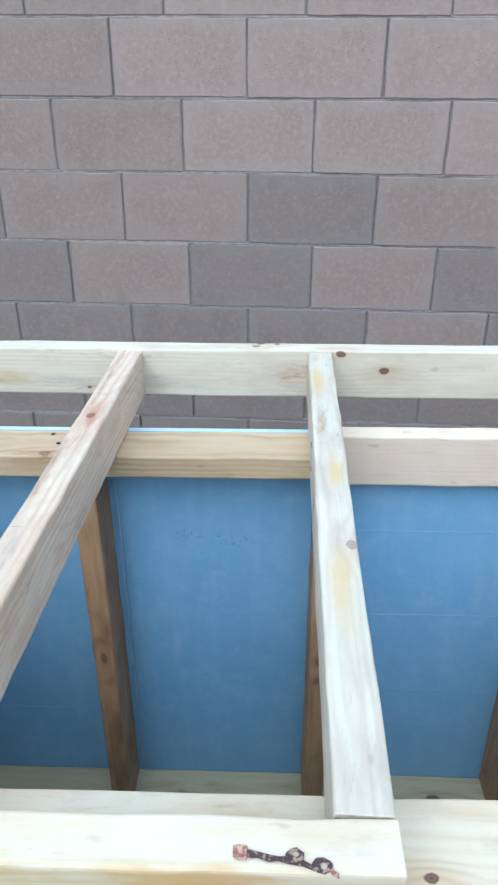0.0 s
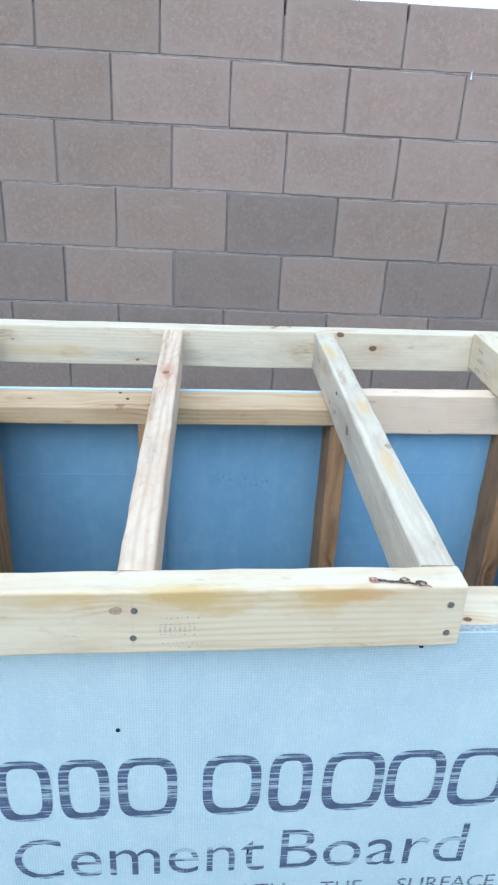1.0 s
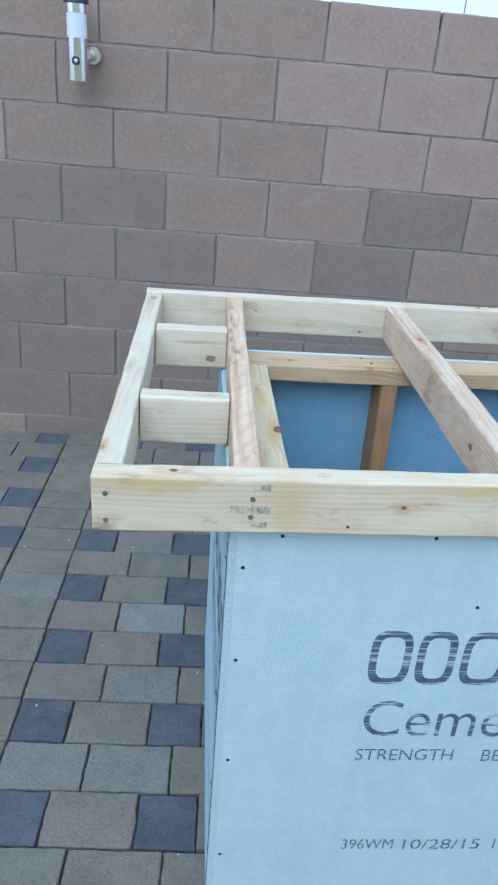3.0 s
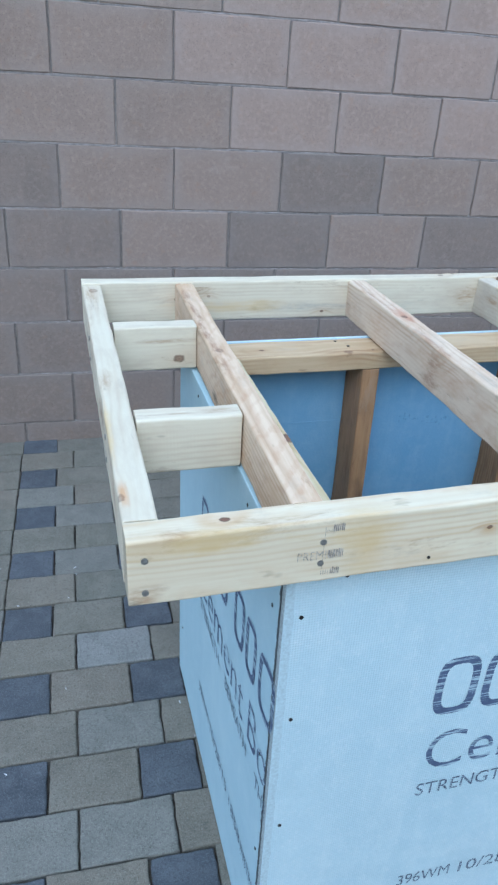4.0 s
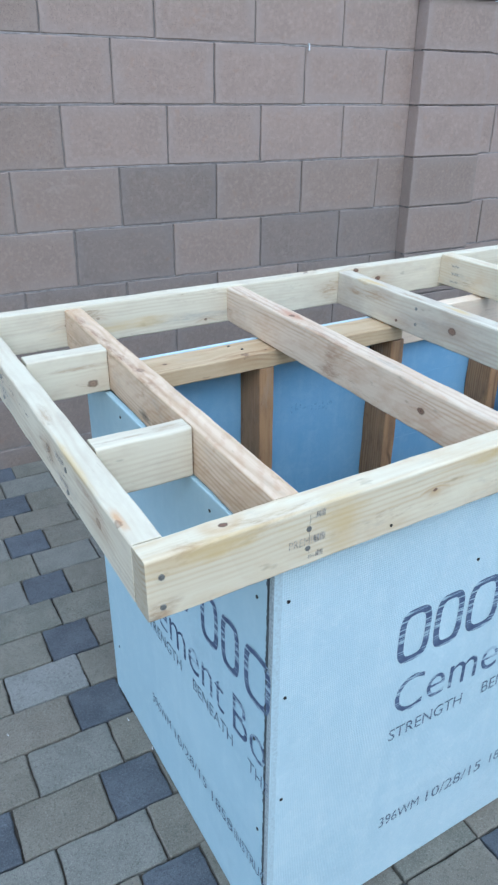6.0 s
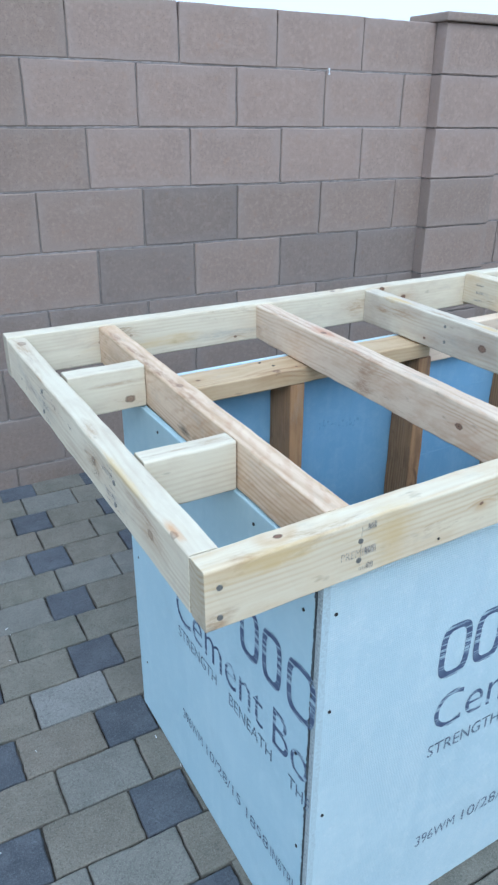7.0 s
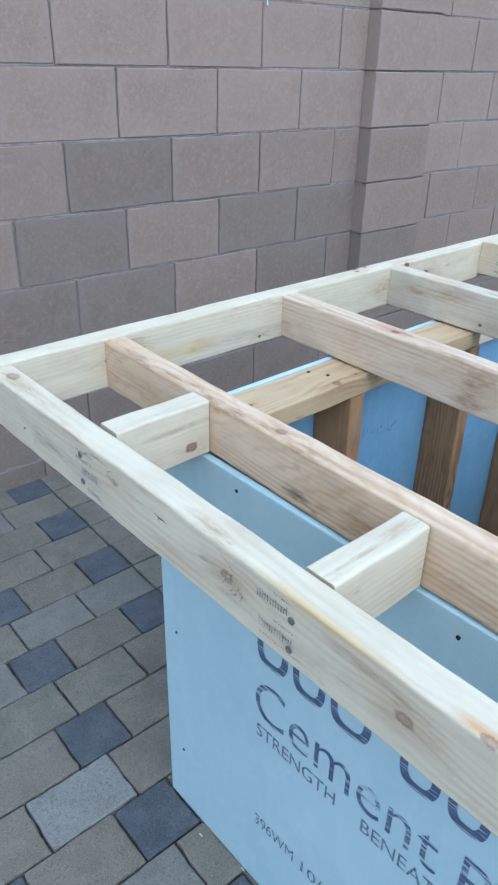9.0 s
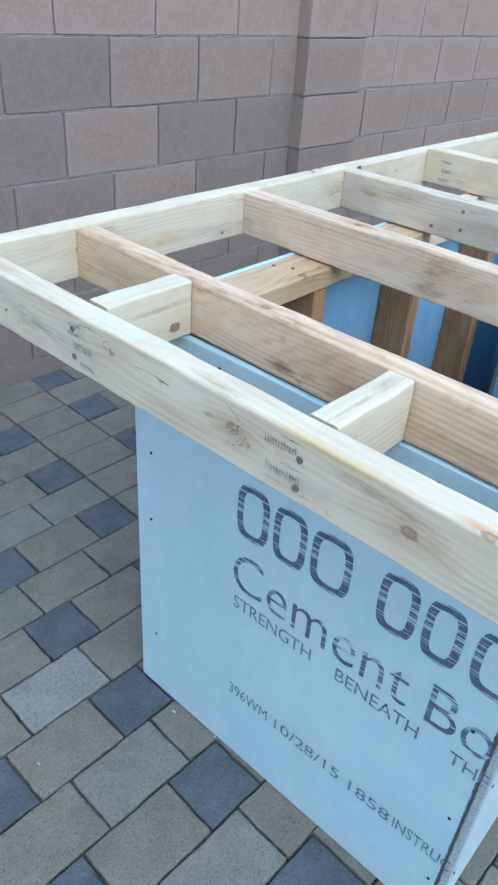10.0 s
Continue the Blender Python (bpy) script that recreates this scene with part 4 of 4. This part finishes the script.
SIDE = rail_face(0.0, 0.0)  # u runs back along the rail from here, v up
for points, width, mat in ((((0.464, 0.926), (0.456, 0.924), (0.448, 0.924), (0.440, 0.923)), 0.0022, chk.m), (((0.457, 0.925), (0.456, 0.922), (0.455, 0.919)), 0.0016, chk.m),
                           (((0.524, 0.925), (0.507, 0.924), (0.487, 0.925), (0.464, 0.926)), 0.0010, swl.m), (((0.784, 0.900), (0.780, 0.902), (0.776, 0.905)), 0.0045, chk.m),
                           (((0.754, 0.894), (0.752, 0.892), (0.750, 0.889)), 0.0020, chk.m), (((0.620, 0.937), (0.616, 0.932), (0.606, 0.940), (0.590, 0.942), (0.572, 0.942), (0.556, 0.940)), 0.0016, swl.m),
                           (((0.547, 0.939), (0.558, 0.935), (0.561, 0.929), (0.552, 0.926), (0.541, 0.932)), 0.0028, swl.m), (((0.355, 0.941), (0.345, 0.937), (0.335, 0.930), (0.326, 0.926)), 0.0014, swl.m),
                           (((0.355, 0.913), (0.347, 0.908), (0.334, 0.919), (0.325, 0.927)), 0.0024, swl.m), (((0.348, 0.896), (0.339, 0.893), (0.326, 0.900), (0.321, 0.911), (0.326, 0.916), (0.338, 0.911), (0.347, 0.903)), 0.0020, swl.m),
                           (((0.336, 0.900), (0.331, 0.902), (0.329, 0.907), (0.334, 0.907)), 0.0018, swl.m), (((0.320, 0.907), (0.316, 0.904), (0.319, 0.896)), 0.0030, swl.m)):
    check(left_rail, SIDE, [(-y, z) for y, z in points], width, mat, "dark scar in the pale side rail" if mat == chk.m else "faded swirl of a knot")
for points, width in ((((0.404, 0.33), (0.412, 0.331), (0.420, 0.329)), 0.0012), (((0.406, 0.33), (0.406, 0.35)), 0.0010), (((0.409, 0.25), (0.418, 0.251)), 0.0012), (((0.419, 0.25), (0.420, 0.272)), 0.0010),
                      (((0.405, 0.185), (0.409, 0.190), (0.408, 0.200)), 0.0016), (((0.420, 0.180), (0.423, 0.188)), 0.0016), (((0.408, 0.43), (0.407, 0.46), (0.410, 0.485)), 0.0009)):
    check(joist_b, pose(0, 0, deck(0.3, 0.41) + TH / 2 + 0.0013), points, width, swl.m, "dark scratch in the joist top")
check(front_beam, pose(0, 0, deck(DF) + TH / 2 + 0.0013), ((0.0285, -0.0300), (0.0275, -0.0150), (0.0265, 0.0010)), 0.0009, swl.m, "faint pencil line")

# the dark resin streak and the two eyes beside it on the front beam
resin = Mat("dark_resin", 0.55)
resin.colour(resin.mix(resin.grey(resin.noise(resin.coords(), 260.0, 4.0, 0.7), 0.52, 0.64, 0.0, 0.85), (0.055, 0.026, 0.022), (0.42, 0.30, 0.19)))
RESIN = resin.m
resin = Mat("red_resin", 0.55)
resin.colour(resin.mix(resin.grey(resin.noise(resin.coords(), 240.0, 4.0, 0.7), 0.46, 0.60, 0.0, 0.9), (0.26, 0.085, 0.06), (0.56, 0.40, 0.25)))
RED_RESIN = resin.m


def top_part(name, bm, mat, label):
    return part(name, bm, mat, front_beam, label, front_beam.matrix_basis.inverted())


def streak(points, mat):
    bm = bmesh.new()
    rows = [[bm.verts.new((x, y + k * w * random.uniform(1.1, 1.6), 0.9536)) for k in (-1, 1)] for x, y, w in points]
    for a, b in zip(rows, rows[1:]):
        bm.faces.new((a[0], b[0], b[1], a[1]))
    top_part("resin_streak", bm, mat, "dark red resin streak in the wood")


streak([(0.662, -0.0215, 0.0030), (0.666, -0.0222, 0.0033), (0.671, -0.0232, 0.0034)], RED_RESIN)
streak([(0.6705, -0.0232, 0.0022), (0.677, -0.0238, 0.0016), (0.684, -0.0255, 0.0019), (0.690, -0.0258, 0.0012), (0.697, -0.0270, 0.0020), (0.705, -0.0285, 0.0016), (0.712, -0.0315, 0.0013)], RESIN)
streak([(0.7215, -0.0325, 0.0012), (0.724, -0.0345, 0.0016), (0.7265, -0.0360, 0.0010)], RED_RESIN)
for cx, cy, r in ((0.7005, -0.0235, 0.0058), (0.7165, -0.0295, 0.0062)):
    bm = bmesh.new()
    ring = [[], []]
    for i in range(18):
        t = 2 * math.pi * i / 18
        for row, k in zip(ring, (1.0 + random.uniform(-0.12, 0.12), 0.32 + 0.16 * math.sin(t + cx * 90) + random.uniform(-0.08, 0.08))):
            row.append(bm.verts.new((cx + r * k * math.cos(t), cy + 0.85 * r * k * math.sin(t), 0.9538)))
    for i in range(18):
        k = (i + 1) % 18
        bm.faces.new((ring[0][i], ring[0][k], ring[1][k], ring[1][i]))
    top_part("knot_ring", bm, RESIN, "dark ring of a knot")

# paper label
bm = bmesh.new()
box(bm, (0, 0, 0), (0.160, 0.0006, 0.106))
sticker = part("paper_label", bm, PAPER, island, "white paper product label with pink and red print", pose(0.803, -0.0008, 0.268, 0, 0.8, 0))


def label_bar(x0, z0, w, hh, mat):
    bm = bmesh.new()
    box(bm, (x0 + w / 2 - 0.08, -0.0007, z0 + hh / 2 - 0.053), (w, 0.0004, hh))
    part("label_print", bm, mat, sticker)


label_bar(0.052, 0.012, 0.104, 0.078, PINK)
label_bar(0.040, 0.096, 0.118, 0.007, RED)
label_bar(0.040, 0.003, 0.118, 0.005, RED)
label_bar(0.040, 0.088, 0.012, 0.015, PRINT)
for i in range(9):
    label_bar(0.006 + i * 0.0036, 0.052, 0.0016 if i % 3 else 0.0024, 0.030, PRINT)
for i in range(5):
    label_bar(0.062, 0.022 + i * 0.011, 0.05 + 0.012 * (i % 3), 0.0022, STAMP)

# ---------------------------------------------------------------- wall lamp on the block wall
B, C = 0.1985, 0.2075  # half a block's pitch, a course's height
LINE = 1.1135
FALL = -0.0100  # the courses run slightly downhill
WALL = pose(0.197, 2.0466, 0, 0, 0, -1.70)
TOP = LINE + 3 * C - 0.006
lamp = thing("wall_lamp", "stainless steel outdoor wall lamp with frosted glass and sensor", "lamp", WALL @ pose(-0.694, -0.100, 1.413))
bm = bmesh.new()
cyl(bm, (0, 0, 0.066), 0.034, 0.132, 32)
soften(bm, 0.0008, 1)
part("steel_body", bm, STEEL, lamp, "brushed steel tube", smooth=False)
bm = bmesh.new()
cyl(bm, (0, 0, 0.218), 0.034, 0.028, 32)
part("collar", bm, STEEL, lamp, "brushed steel collar")
bm = bmesh.new()
cyl(bm, (0, 0, 0.168), 0.0335, 0.074, 32)
part("glass_tube", bm, GLASS, lamp, "frosted glass tube")
bm = bmesh.new()
cyl(bm, (0, 0, 0.240), 0.043, 0.012, 32, r2=0.040)
part("cap", bm, BLACK, lamp, "dark round cap")
bm = bmesh.new()
cyl(bm, (0, -0.034, 0.062), 0.014, 0.006, 20, X90)
sensor = part("sensor", bm, BLACK, lamp, "round dark sensor with a pale lens")
bm = bmesh.new()
bmesh.ops.create_uvsphere(bm, u_segments=16, v_segments=8, radius=0.0072, matrix=Matrix.Translation((0, -0.0345, 0.062)))
part("lens", bm, GLASS, sensor, "small frosted lens", smooth=True)
bm = bmesh.new()
cyl(bm, (0.028, 0.055, 0.085), 0.016, 0.07, 20, X90)
part("bracket", bm, STEEL, lamp, "steel bracket arm")
bm = bmesh.new()
cyl(bm, (0.040, 0.078, 0.085), 0.028, 0.012, 28, X90)
part("wall_plate", bm, STEEL, lamp, "round steel wall plate")

# a small white plug left in a joint
bm = bmesh.new()
cyl(bm, (0, 0, 0), 0.003, 0.012, 10, X90)
cyl(bm, (0, -0.005, -0.011), 0.0022, 0.022, 10)
bmesh.ops.create_icosphere(bm, subdivisions=2, radius=0.0042, matrix=Matrix.Translation((0, -0.005, -0.018)))
plug = new("wall_plug", mesh_of("wall_plug", bm, TRIM_W))
plug.matrix_world = WALL @ pose(1.209, -0.002, 1.527)
tagged(plug, "small white plastic plug in a wall joint", "wall plug")

# ---------------------------------------------------------------- neighbour's house beyond the wall
house = thing("house", "cream stucco house with a white framed window", "house", pose(-0.09, 8.0, 0))


def slab(name, a, b, mat, parent, label=""):
    bm = bmesh.new()
    a, b = Vector(a), Vector(b)
    box(bm, (a + b) / 2, b - a)
    return part(name, bm, mat, parent, label)


# walls round the window opening
slab("wall", (-7.0, 0, 0), (-1.66, 0.2, 5.2), STUCCO, house)
slab("wall", (-0.73, 0, 0), (-0.05, 0.2, 5.2), STUCCO, house)
slab("wall", (-1.66, 0, 0), (-0.73, 0.2, 1.0), STUCCO, house)
slab("wall", (-1.66, 0, 3.1), (-0.73, 0.2, 5.2), STUCCO, house)
slab("wall", (-0.25, 0.2, 0), (-0.05, 6.0, 5.2), STUCCO, house)
slab("wall", (-0.05, 1.2, 0), (0.42, 6.0, 2.80), STUCCO_B, house, "ochre stucco side wing")
slab("wall", (-7.0, 0.2, 0), (-6.8, 6.0, 5.2), STUCCO, house)
win = slab("window", (-1.66, 0.06, 1.0), (-0.73, 0.10, 3.1), PANE, house, "dark window glass")
for a, b in (((-1.66, 0.0, 1.0), (-1.60, 0.12, 3.1)), ((-0.79, 0.0, 1.0), (-0.73, 0.12, 3.1)), ((-1.60, 0.0, 1.0), (-0.79, 0.12, 1.06)), ((-1.60, 0.0, 3.04), (-0.79, 0.12, 3.1))):
    slab("window_frame", a, b, TRIM_W, win)
roof = slab("roof", (-7.4, -0.5, 5.2), (0.3, 6.4, 5.5), TILE_R, house)
eave = slab("eave", (-0.05, 0.9, 2.80), (0.52, 6.0, 2.95), TRIM_W, house, "pale boxed eave of the wing")
bm = bmesh.new()
cyl(bm, (-0.01, -0.05, 2.6), 0.035, 5.2, 12)
part("downpipe", bm, TRIM_W, house, "white rain pipe at the corner")

# a thin cable coming down beyond the wall
cu = bpy.data.curves.new("cable_line", "CURVE")
cu.dimensions, cu.bevel_depth, cu.bevel_resolution = "3D", 0.0028, 2
sp = cu.splines.new("POLY")
sp.points.add(12)
for i, pt in enumerate(sp.points):
    pt.co = (1.285 + 0.004 * i, 3.5, 0.45 * i, 1)
tmp = new("cable_line", cu)
cable = new("overhead_cable", bpy.data.meshes.new_from_object(tmp.evaluated_get(bpy.context.evaluated_depsgraph_get())))
bpy.data.objects.remove(tmp)
cable.data.materials.clear()
cable.data.materials.append(BLACK)
tagged(cable, "thin dark cable rising beyond the garden wall", "cable")

# ---------------------------------------------------------------- block wall
wall = thing("wall_north", "taupe concrete block garden wall with grey mortar joints", "wall", WALL, kind="structure")
STEP, JUT, PIER = 1.740, -0.050, 0.395  # the pier: its left edge, how far it stands forward, its width
bm = bmesh.new()
box(bm, (1.2, 0.1, 0.77), (8.8, 0.188, 1.79))
box(bm, (STEP + PIER / 2, 0.1 + JUT, 0.77), (PIER - 0.012, 0.182, 1.83))
part("mortar_core", bm, MORTAR, wall, "recessed grey mortar")
J = 0.0065
BLOCKS = {}


# tone of each block, course by course: p pinkish, m taupe, g grey-brown; brighter upper right and shaded base painted
# in
COURSES = {2: "mmmppppp", 1: "mmmppppp", 0: "mmmppppp", -1: "ggmmgmmm", -2: "ggmgmggg", -3: "gggggmgg", -4: "ggggggg", -5: "ggggggg", -6: "ggggggg"}
TONE_OF = {"p": BLOCK_P, "m": BLOCK, "g": BLOCK_G}


def block_mesh(w, hgt=C - J, d=0.19, mat=BLOCK):
    key = (round(w, 3), round(hgt, 3), d, random.randrange(6), mat.name)
    if key not in BLOCKS:
        bm = bmesh.new()
        box(bm, (0, 0, 0), (w, d, hgt))
        bmesh.ops.subdivide_edges(bm, edges=[e for e in bm.edges if abs(e.verts[0].co.y - e.verts[1].co.y) < 0.01 and e.verts[0].co.y < 0], cuts=7)
        rim = [e for e in bm.edges if len(e.link_faces) == 2 and all(abs(v.co.y + d / 2) < 1e-5 for v in e.verts) and abs(e.link_faces[0].normal.dot(e.link_faces[1].normal)) < 0.5]
        bmesh.ops.bevel(bm, geom=rim, offset=0.0028, segments=1, affect="EDGES")
        for v in bm.verts:
            if v.co.y < -d / 2 + 0.004:
                v.co.x += random.uniform(-0.0017, 0.0014)
                v.co.z += random.uniform(-0.0017, 0.0014)
                v.co.y += random.uniform(-0.0002, 0.0004)
        BLOCKS[key] = mesh_of("block", bm, mat)
    return BLOCKS[key]


LIFT = {-2: -0.004, -1: -0.002, 0: 0.004, 1: 0.004, 2: 0.005, 3: -0.006}  # how far the beds stray from an even spacing
TILT = math.degrees(math.atan(-FALL))


def bed(n):
    return LINE + n * C + LIFT.get(n, 0.0)


def course(z0, z1, x_from, x_to, phase, face, tones="", pitch=2 * B):
    """One course of blocks between two ends; phase is the place of one upright joint."""
    k = math.floor((x_from - phase) / (pitch))
    while phase + k * pitch < x_to:
        a, b = max(x_from, phase + k * pitch), min(x_to, phase + (k + 1) * pitch)
        k += 1
        i = k + 2
        # unlisted low blocks lean to grey-brown, shade put into their tone
        tone = tones[i] if 0 <= i < len(tones) else random.choice("pmmg" if z0 > 0.9 else "mggg")
        if b - a < 0.03:
            continue
        w = b - a - J
        part("block", block_mesh(w, z1 - z0 - J, mat=TONE_OF[tone]), None, wall, "",
             pose((a + b) / 2 + random.uniform(-0.0015, 0.0015), face + 0.0935 + random.uniform(-0.0015, 0.0015), (z0 + z1) / 2 + FALL * (a + b) / 2 + random.uniform(-0.0008, 0.0008), random.uniform(-0.2, 0.2), TILT + random.uniform(-0.12, 0.12), random.uniform(-0.15, 0.15)))


PHASE = {2: 0.168, 1: 0.004, 0: 0.204, -1: 0.004, -2: 0.209, -3: 0.002}  # one upright joint of each course
for n in range(-6, 3):
    z0, z1 = bed(n), bed(n + 1)
    odd = n % 2 == 0
    course(z0, z1, -3.2, STEP + 0.006, PHASE.get(n, 0.203 if odd else 0.002), 0.0, COURSES[n], 0.401 if n == 2 else 2 * B)
    # right wall and pier: pale above, dark below, light painted by block tone
    course(z0, z1, STEP + PIER, 5.6, 2.262 if odd else 2.470, 0.0, ("pp" if n > -2 else "mm" if n > -4 else "gg") * 8)
    part("block", block_mesh(PIER - J, z1 - z0 - J, 0.21, TONE_OF["p" if n > -1 else "m" if n > -3 else "g"]), None, wall, "", pose(STEP + PIER / 2 + random.uniform(-0.001, 0.001), JUT + 0.1 - 0.008, (z0 + z1) / 2 + FALL * (STEP + PIER / 2), 0, TILT, 0))
# bed joints, tooled nearly flush
for n in range(-6, 3):
    for x0, x1, face in ((-3.2, STEP, 0.0), (STEP + 0.001, STEP + PIER - 0.001, JUT - 0.006), (STEP + PIER, 5.6, 0.0)):
        bm = bmesh.new()
        steps = int((x1 - x0) / 0.05) + 1
        rows = []
        for i in range(steps + 1):
            x = x0 + (x1 - x0) * i / steps
            z = bed(n) + FALL * x
            yy = face + 0.0012 + random.uniform(-0.0006, 0.0010)
            hh = J / 2 + 0.0010
            rows.append([bm.verts.new((x, y, zz)) for y, zz in ((0.02 + face, z - hh), (yy + 0.0015, z - hh + random.uniform(-0.0004, 0.0008)), (yy, z + random.uniform(-0.001, 0.001)), (yy + 0.0015, z + hh), (0.02 + face, z + hh))])
        for a, c in zip(rows, rows[1:]):
            for i in range(4):
                bm.faces.new((a[i], c[i], c[i + 1], a[i + 1]))
        part("mortar_bed", bm, BED, wall, "pale tooled mortar bed")
bm = bmesh.new()
box(bm, (STEP + PIER / 2, JUT + 0.09, TOP - 0.002), (PIER + 0.030, 0.245, 0.034))
soften(bm, 0.006, 2)
part("pier_cap", bm, BLOCK, wall, "flat concrete pier cap")

# an unseen wall added behind the camera to hold back low sky light
back_wall = thing("wall_south_added", "plain beige stucco wall added out of view to block low sky light", "wall", pose(0, -6.0, 0), kind="structure")
slab("stucco", (-7.0, -0.2, 0), (8.0, 0, 3.0), STUCCO, back_wall)

# ---------------------------------------------------------------- pavers
PAVE = pose(-0.019, -0.012, 0, 0, 0, -1.98)
paving = thing("pavement", "tan grey concrete pavers with charcoal squares", "pavement", PAVE, kind="structure")
ROW, LONG, SQ, G = 0.1312, 0.195, 0.1300, 0.0026
PAVERS = {}


PAVE_MATS = [PAVER_TAN, PAVER_DARK, PAVER_LIGHT, PAVER_GREY]
PALE = ((-0.144, 0.834),)  # single pale and grey stones
GREYS = ((-0.110, 0.551), (-0.156, 0.285), (0.036, 1.861), (-0.42, 1.02), (-0.03, 1.20), (-0.36, 0.30))


def near_one(x, y, spots):
    w = PAVE @ Vector((x, y, 0))
    return any(abs(w.x - a) < 0.085 and abs(w.y - b) < 0.060 for a, b in spots)


def paver_mesh(w, kind):
    """A tumbled paver: rounded corners, a worn uneven rim and a slightly domed top."""
    key = (round(w, 3), kind, random.randrange(10))
    if key not in PAVERS:
        hx, hy, seed = (w - G) / 2, (ROW - G) / 2, random.random() * 90
        loop = []
        for (cx, cy, a0), n in zip(((hx, hy, 0), (-hx, hy, 90), (-hx, -hy, 180), (hx, -hy, 270)), (11, 8, 11, 8)):
            r = random.uniform(0.0015, 0.0050)
            ox, oy = cx - math.copysign(r, cx), cy - math.copysign(r, cy)
            loop += [(ox + r * math.cos(radians(a0 + k * 45)), oy + r * math.sin(radians(a0 + k * 45))) for k in range(3)]
            nx, ny = {0: (-hx, hy), 90: (-hx, -hy), 180: (hx, -hy), 270: (hx, hy)}[a0]
            loop += [(cx + (nx - cx) * k / n, cy + (ny - cy) * k / n) for k in range(1, n)]
        bm = bmesh.new()
        rings = []
        for inset, z in ((0.0, -0.04), (0.0, -0.0035), (0.0016, -0.0010), (0.0045, 0.0)):
            ring = []
            for x, y in loop:
                d = math.hypot(x, y)
                e = 0.0024 * noise.noise((x * 42 + seed, y * 42, seed)) + 0.0022 * noise.noise((x * 130, y * 130 + seed, 3.0))
                k = (d - inset * (1 + 0.8 * noise.noise((x * 60, y * 60, seed + 9))) - 0.0012 + e) / d
                ring.append(bm.verts.new((x * k, y * k, z + 0.0009 * noise.noise((x * 30 + seed, y * 30, 1.0)))))
            rings.append(ring)
        for lo, hi in zip(rings, rings[1:]):
            for i in range(len(loop)):
                j = (i + 1) % len(loop)
                bm.faces.new((lo[i], lo[j], hi[j], hi[i]))
        bm.faces.new(rings[-1])
        PAVERS[key] = mesh_of("paver", bm, PAVE_MATS[kind])
    return PAVERS[key]


far = {0: bmesh.new(), 1: bmesh.new()}


def paver(a, b, y, kind):
    c = ((a + b) / 2, y + ROW / 2)
    if b < a + 0.02:
        return
    near = -1.25 < c[0] < 1.05 and -0.35 < c[1] < 2.0 and not (0.05 < c[0] and 0.06 < c[1] < 0.66)
    m = pose(c[0], c[1], random.uniform(-0.0028, 0.0014), random.uniform(-0.8, 0.8), random.uniform(-0.6, 0.6), random.uniform(-0.8, 0.8))
    if near and kind == 0:
        kind = 2 if near_one(*c, PALE) else 3 if near_one(*c, GREYS) or random.random() < 0.08 else 0
    if near:
        part("paver", paver_mesh(b - a, kind), None, paving, "", m)
    else:
        box(far[kind], (0, 0, -0.02), (b - a - G, ROW - G, 0.04), m)


ROW0 = 0.381 - 6 * 2 * ROW
for r in range(-24, 26):
    y = ROW0 + r * ROW
    if y > 2.03:
        break
    if r % 2 == 0:
        x = -0.133 - 8 * (LONG + SQ)
        while x < 2.6:
            paver(x, x + SQ, y, 1)
            paver(x + SQ, x + SQ + LONG, y, 0)
            x += SQ + LONG
    else:
        x = -0.070 - 12 * LONG
        while x < 2.6:
            paver(x, x + LONG, y, 0)
            x += LONG
for kind, name in ((0, "paver_rest"), (1, "charcoal_paver_rest")):
    part(name, far[kind], PAVER_DARK if kind else PAVER_TAN, paving)["kind"] = "stuff"

# small pale wood splinters left on the pavers
bm = bmesh.new()
for i in range(14):
    x, y = random.uniform(-0.75, 0.02), random.uniform(-0.15, 1.3)
    box(bm, (0, 0, 0), (random.uniform(0.003, 0.010), random.uniform(0.001, 0.0022), 0.001), pose(x, y, 0.0016, 0, 0, random.uniform(0, 180)))
chips = new("wood_chips", mesh_of("wood_chips", bm, PAPER))
tagged(chips, "few pale wood splinters scattered on the pavers", "wood chips", kind="stuff")
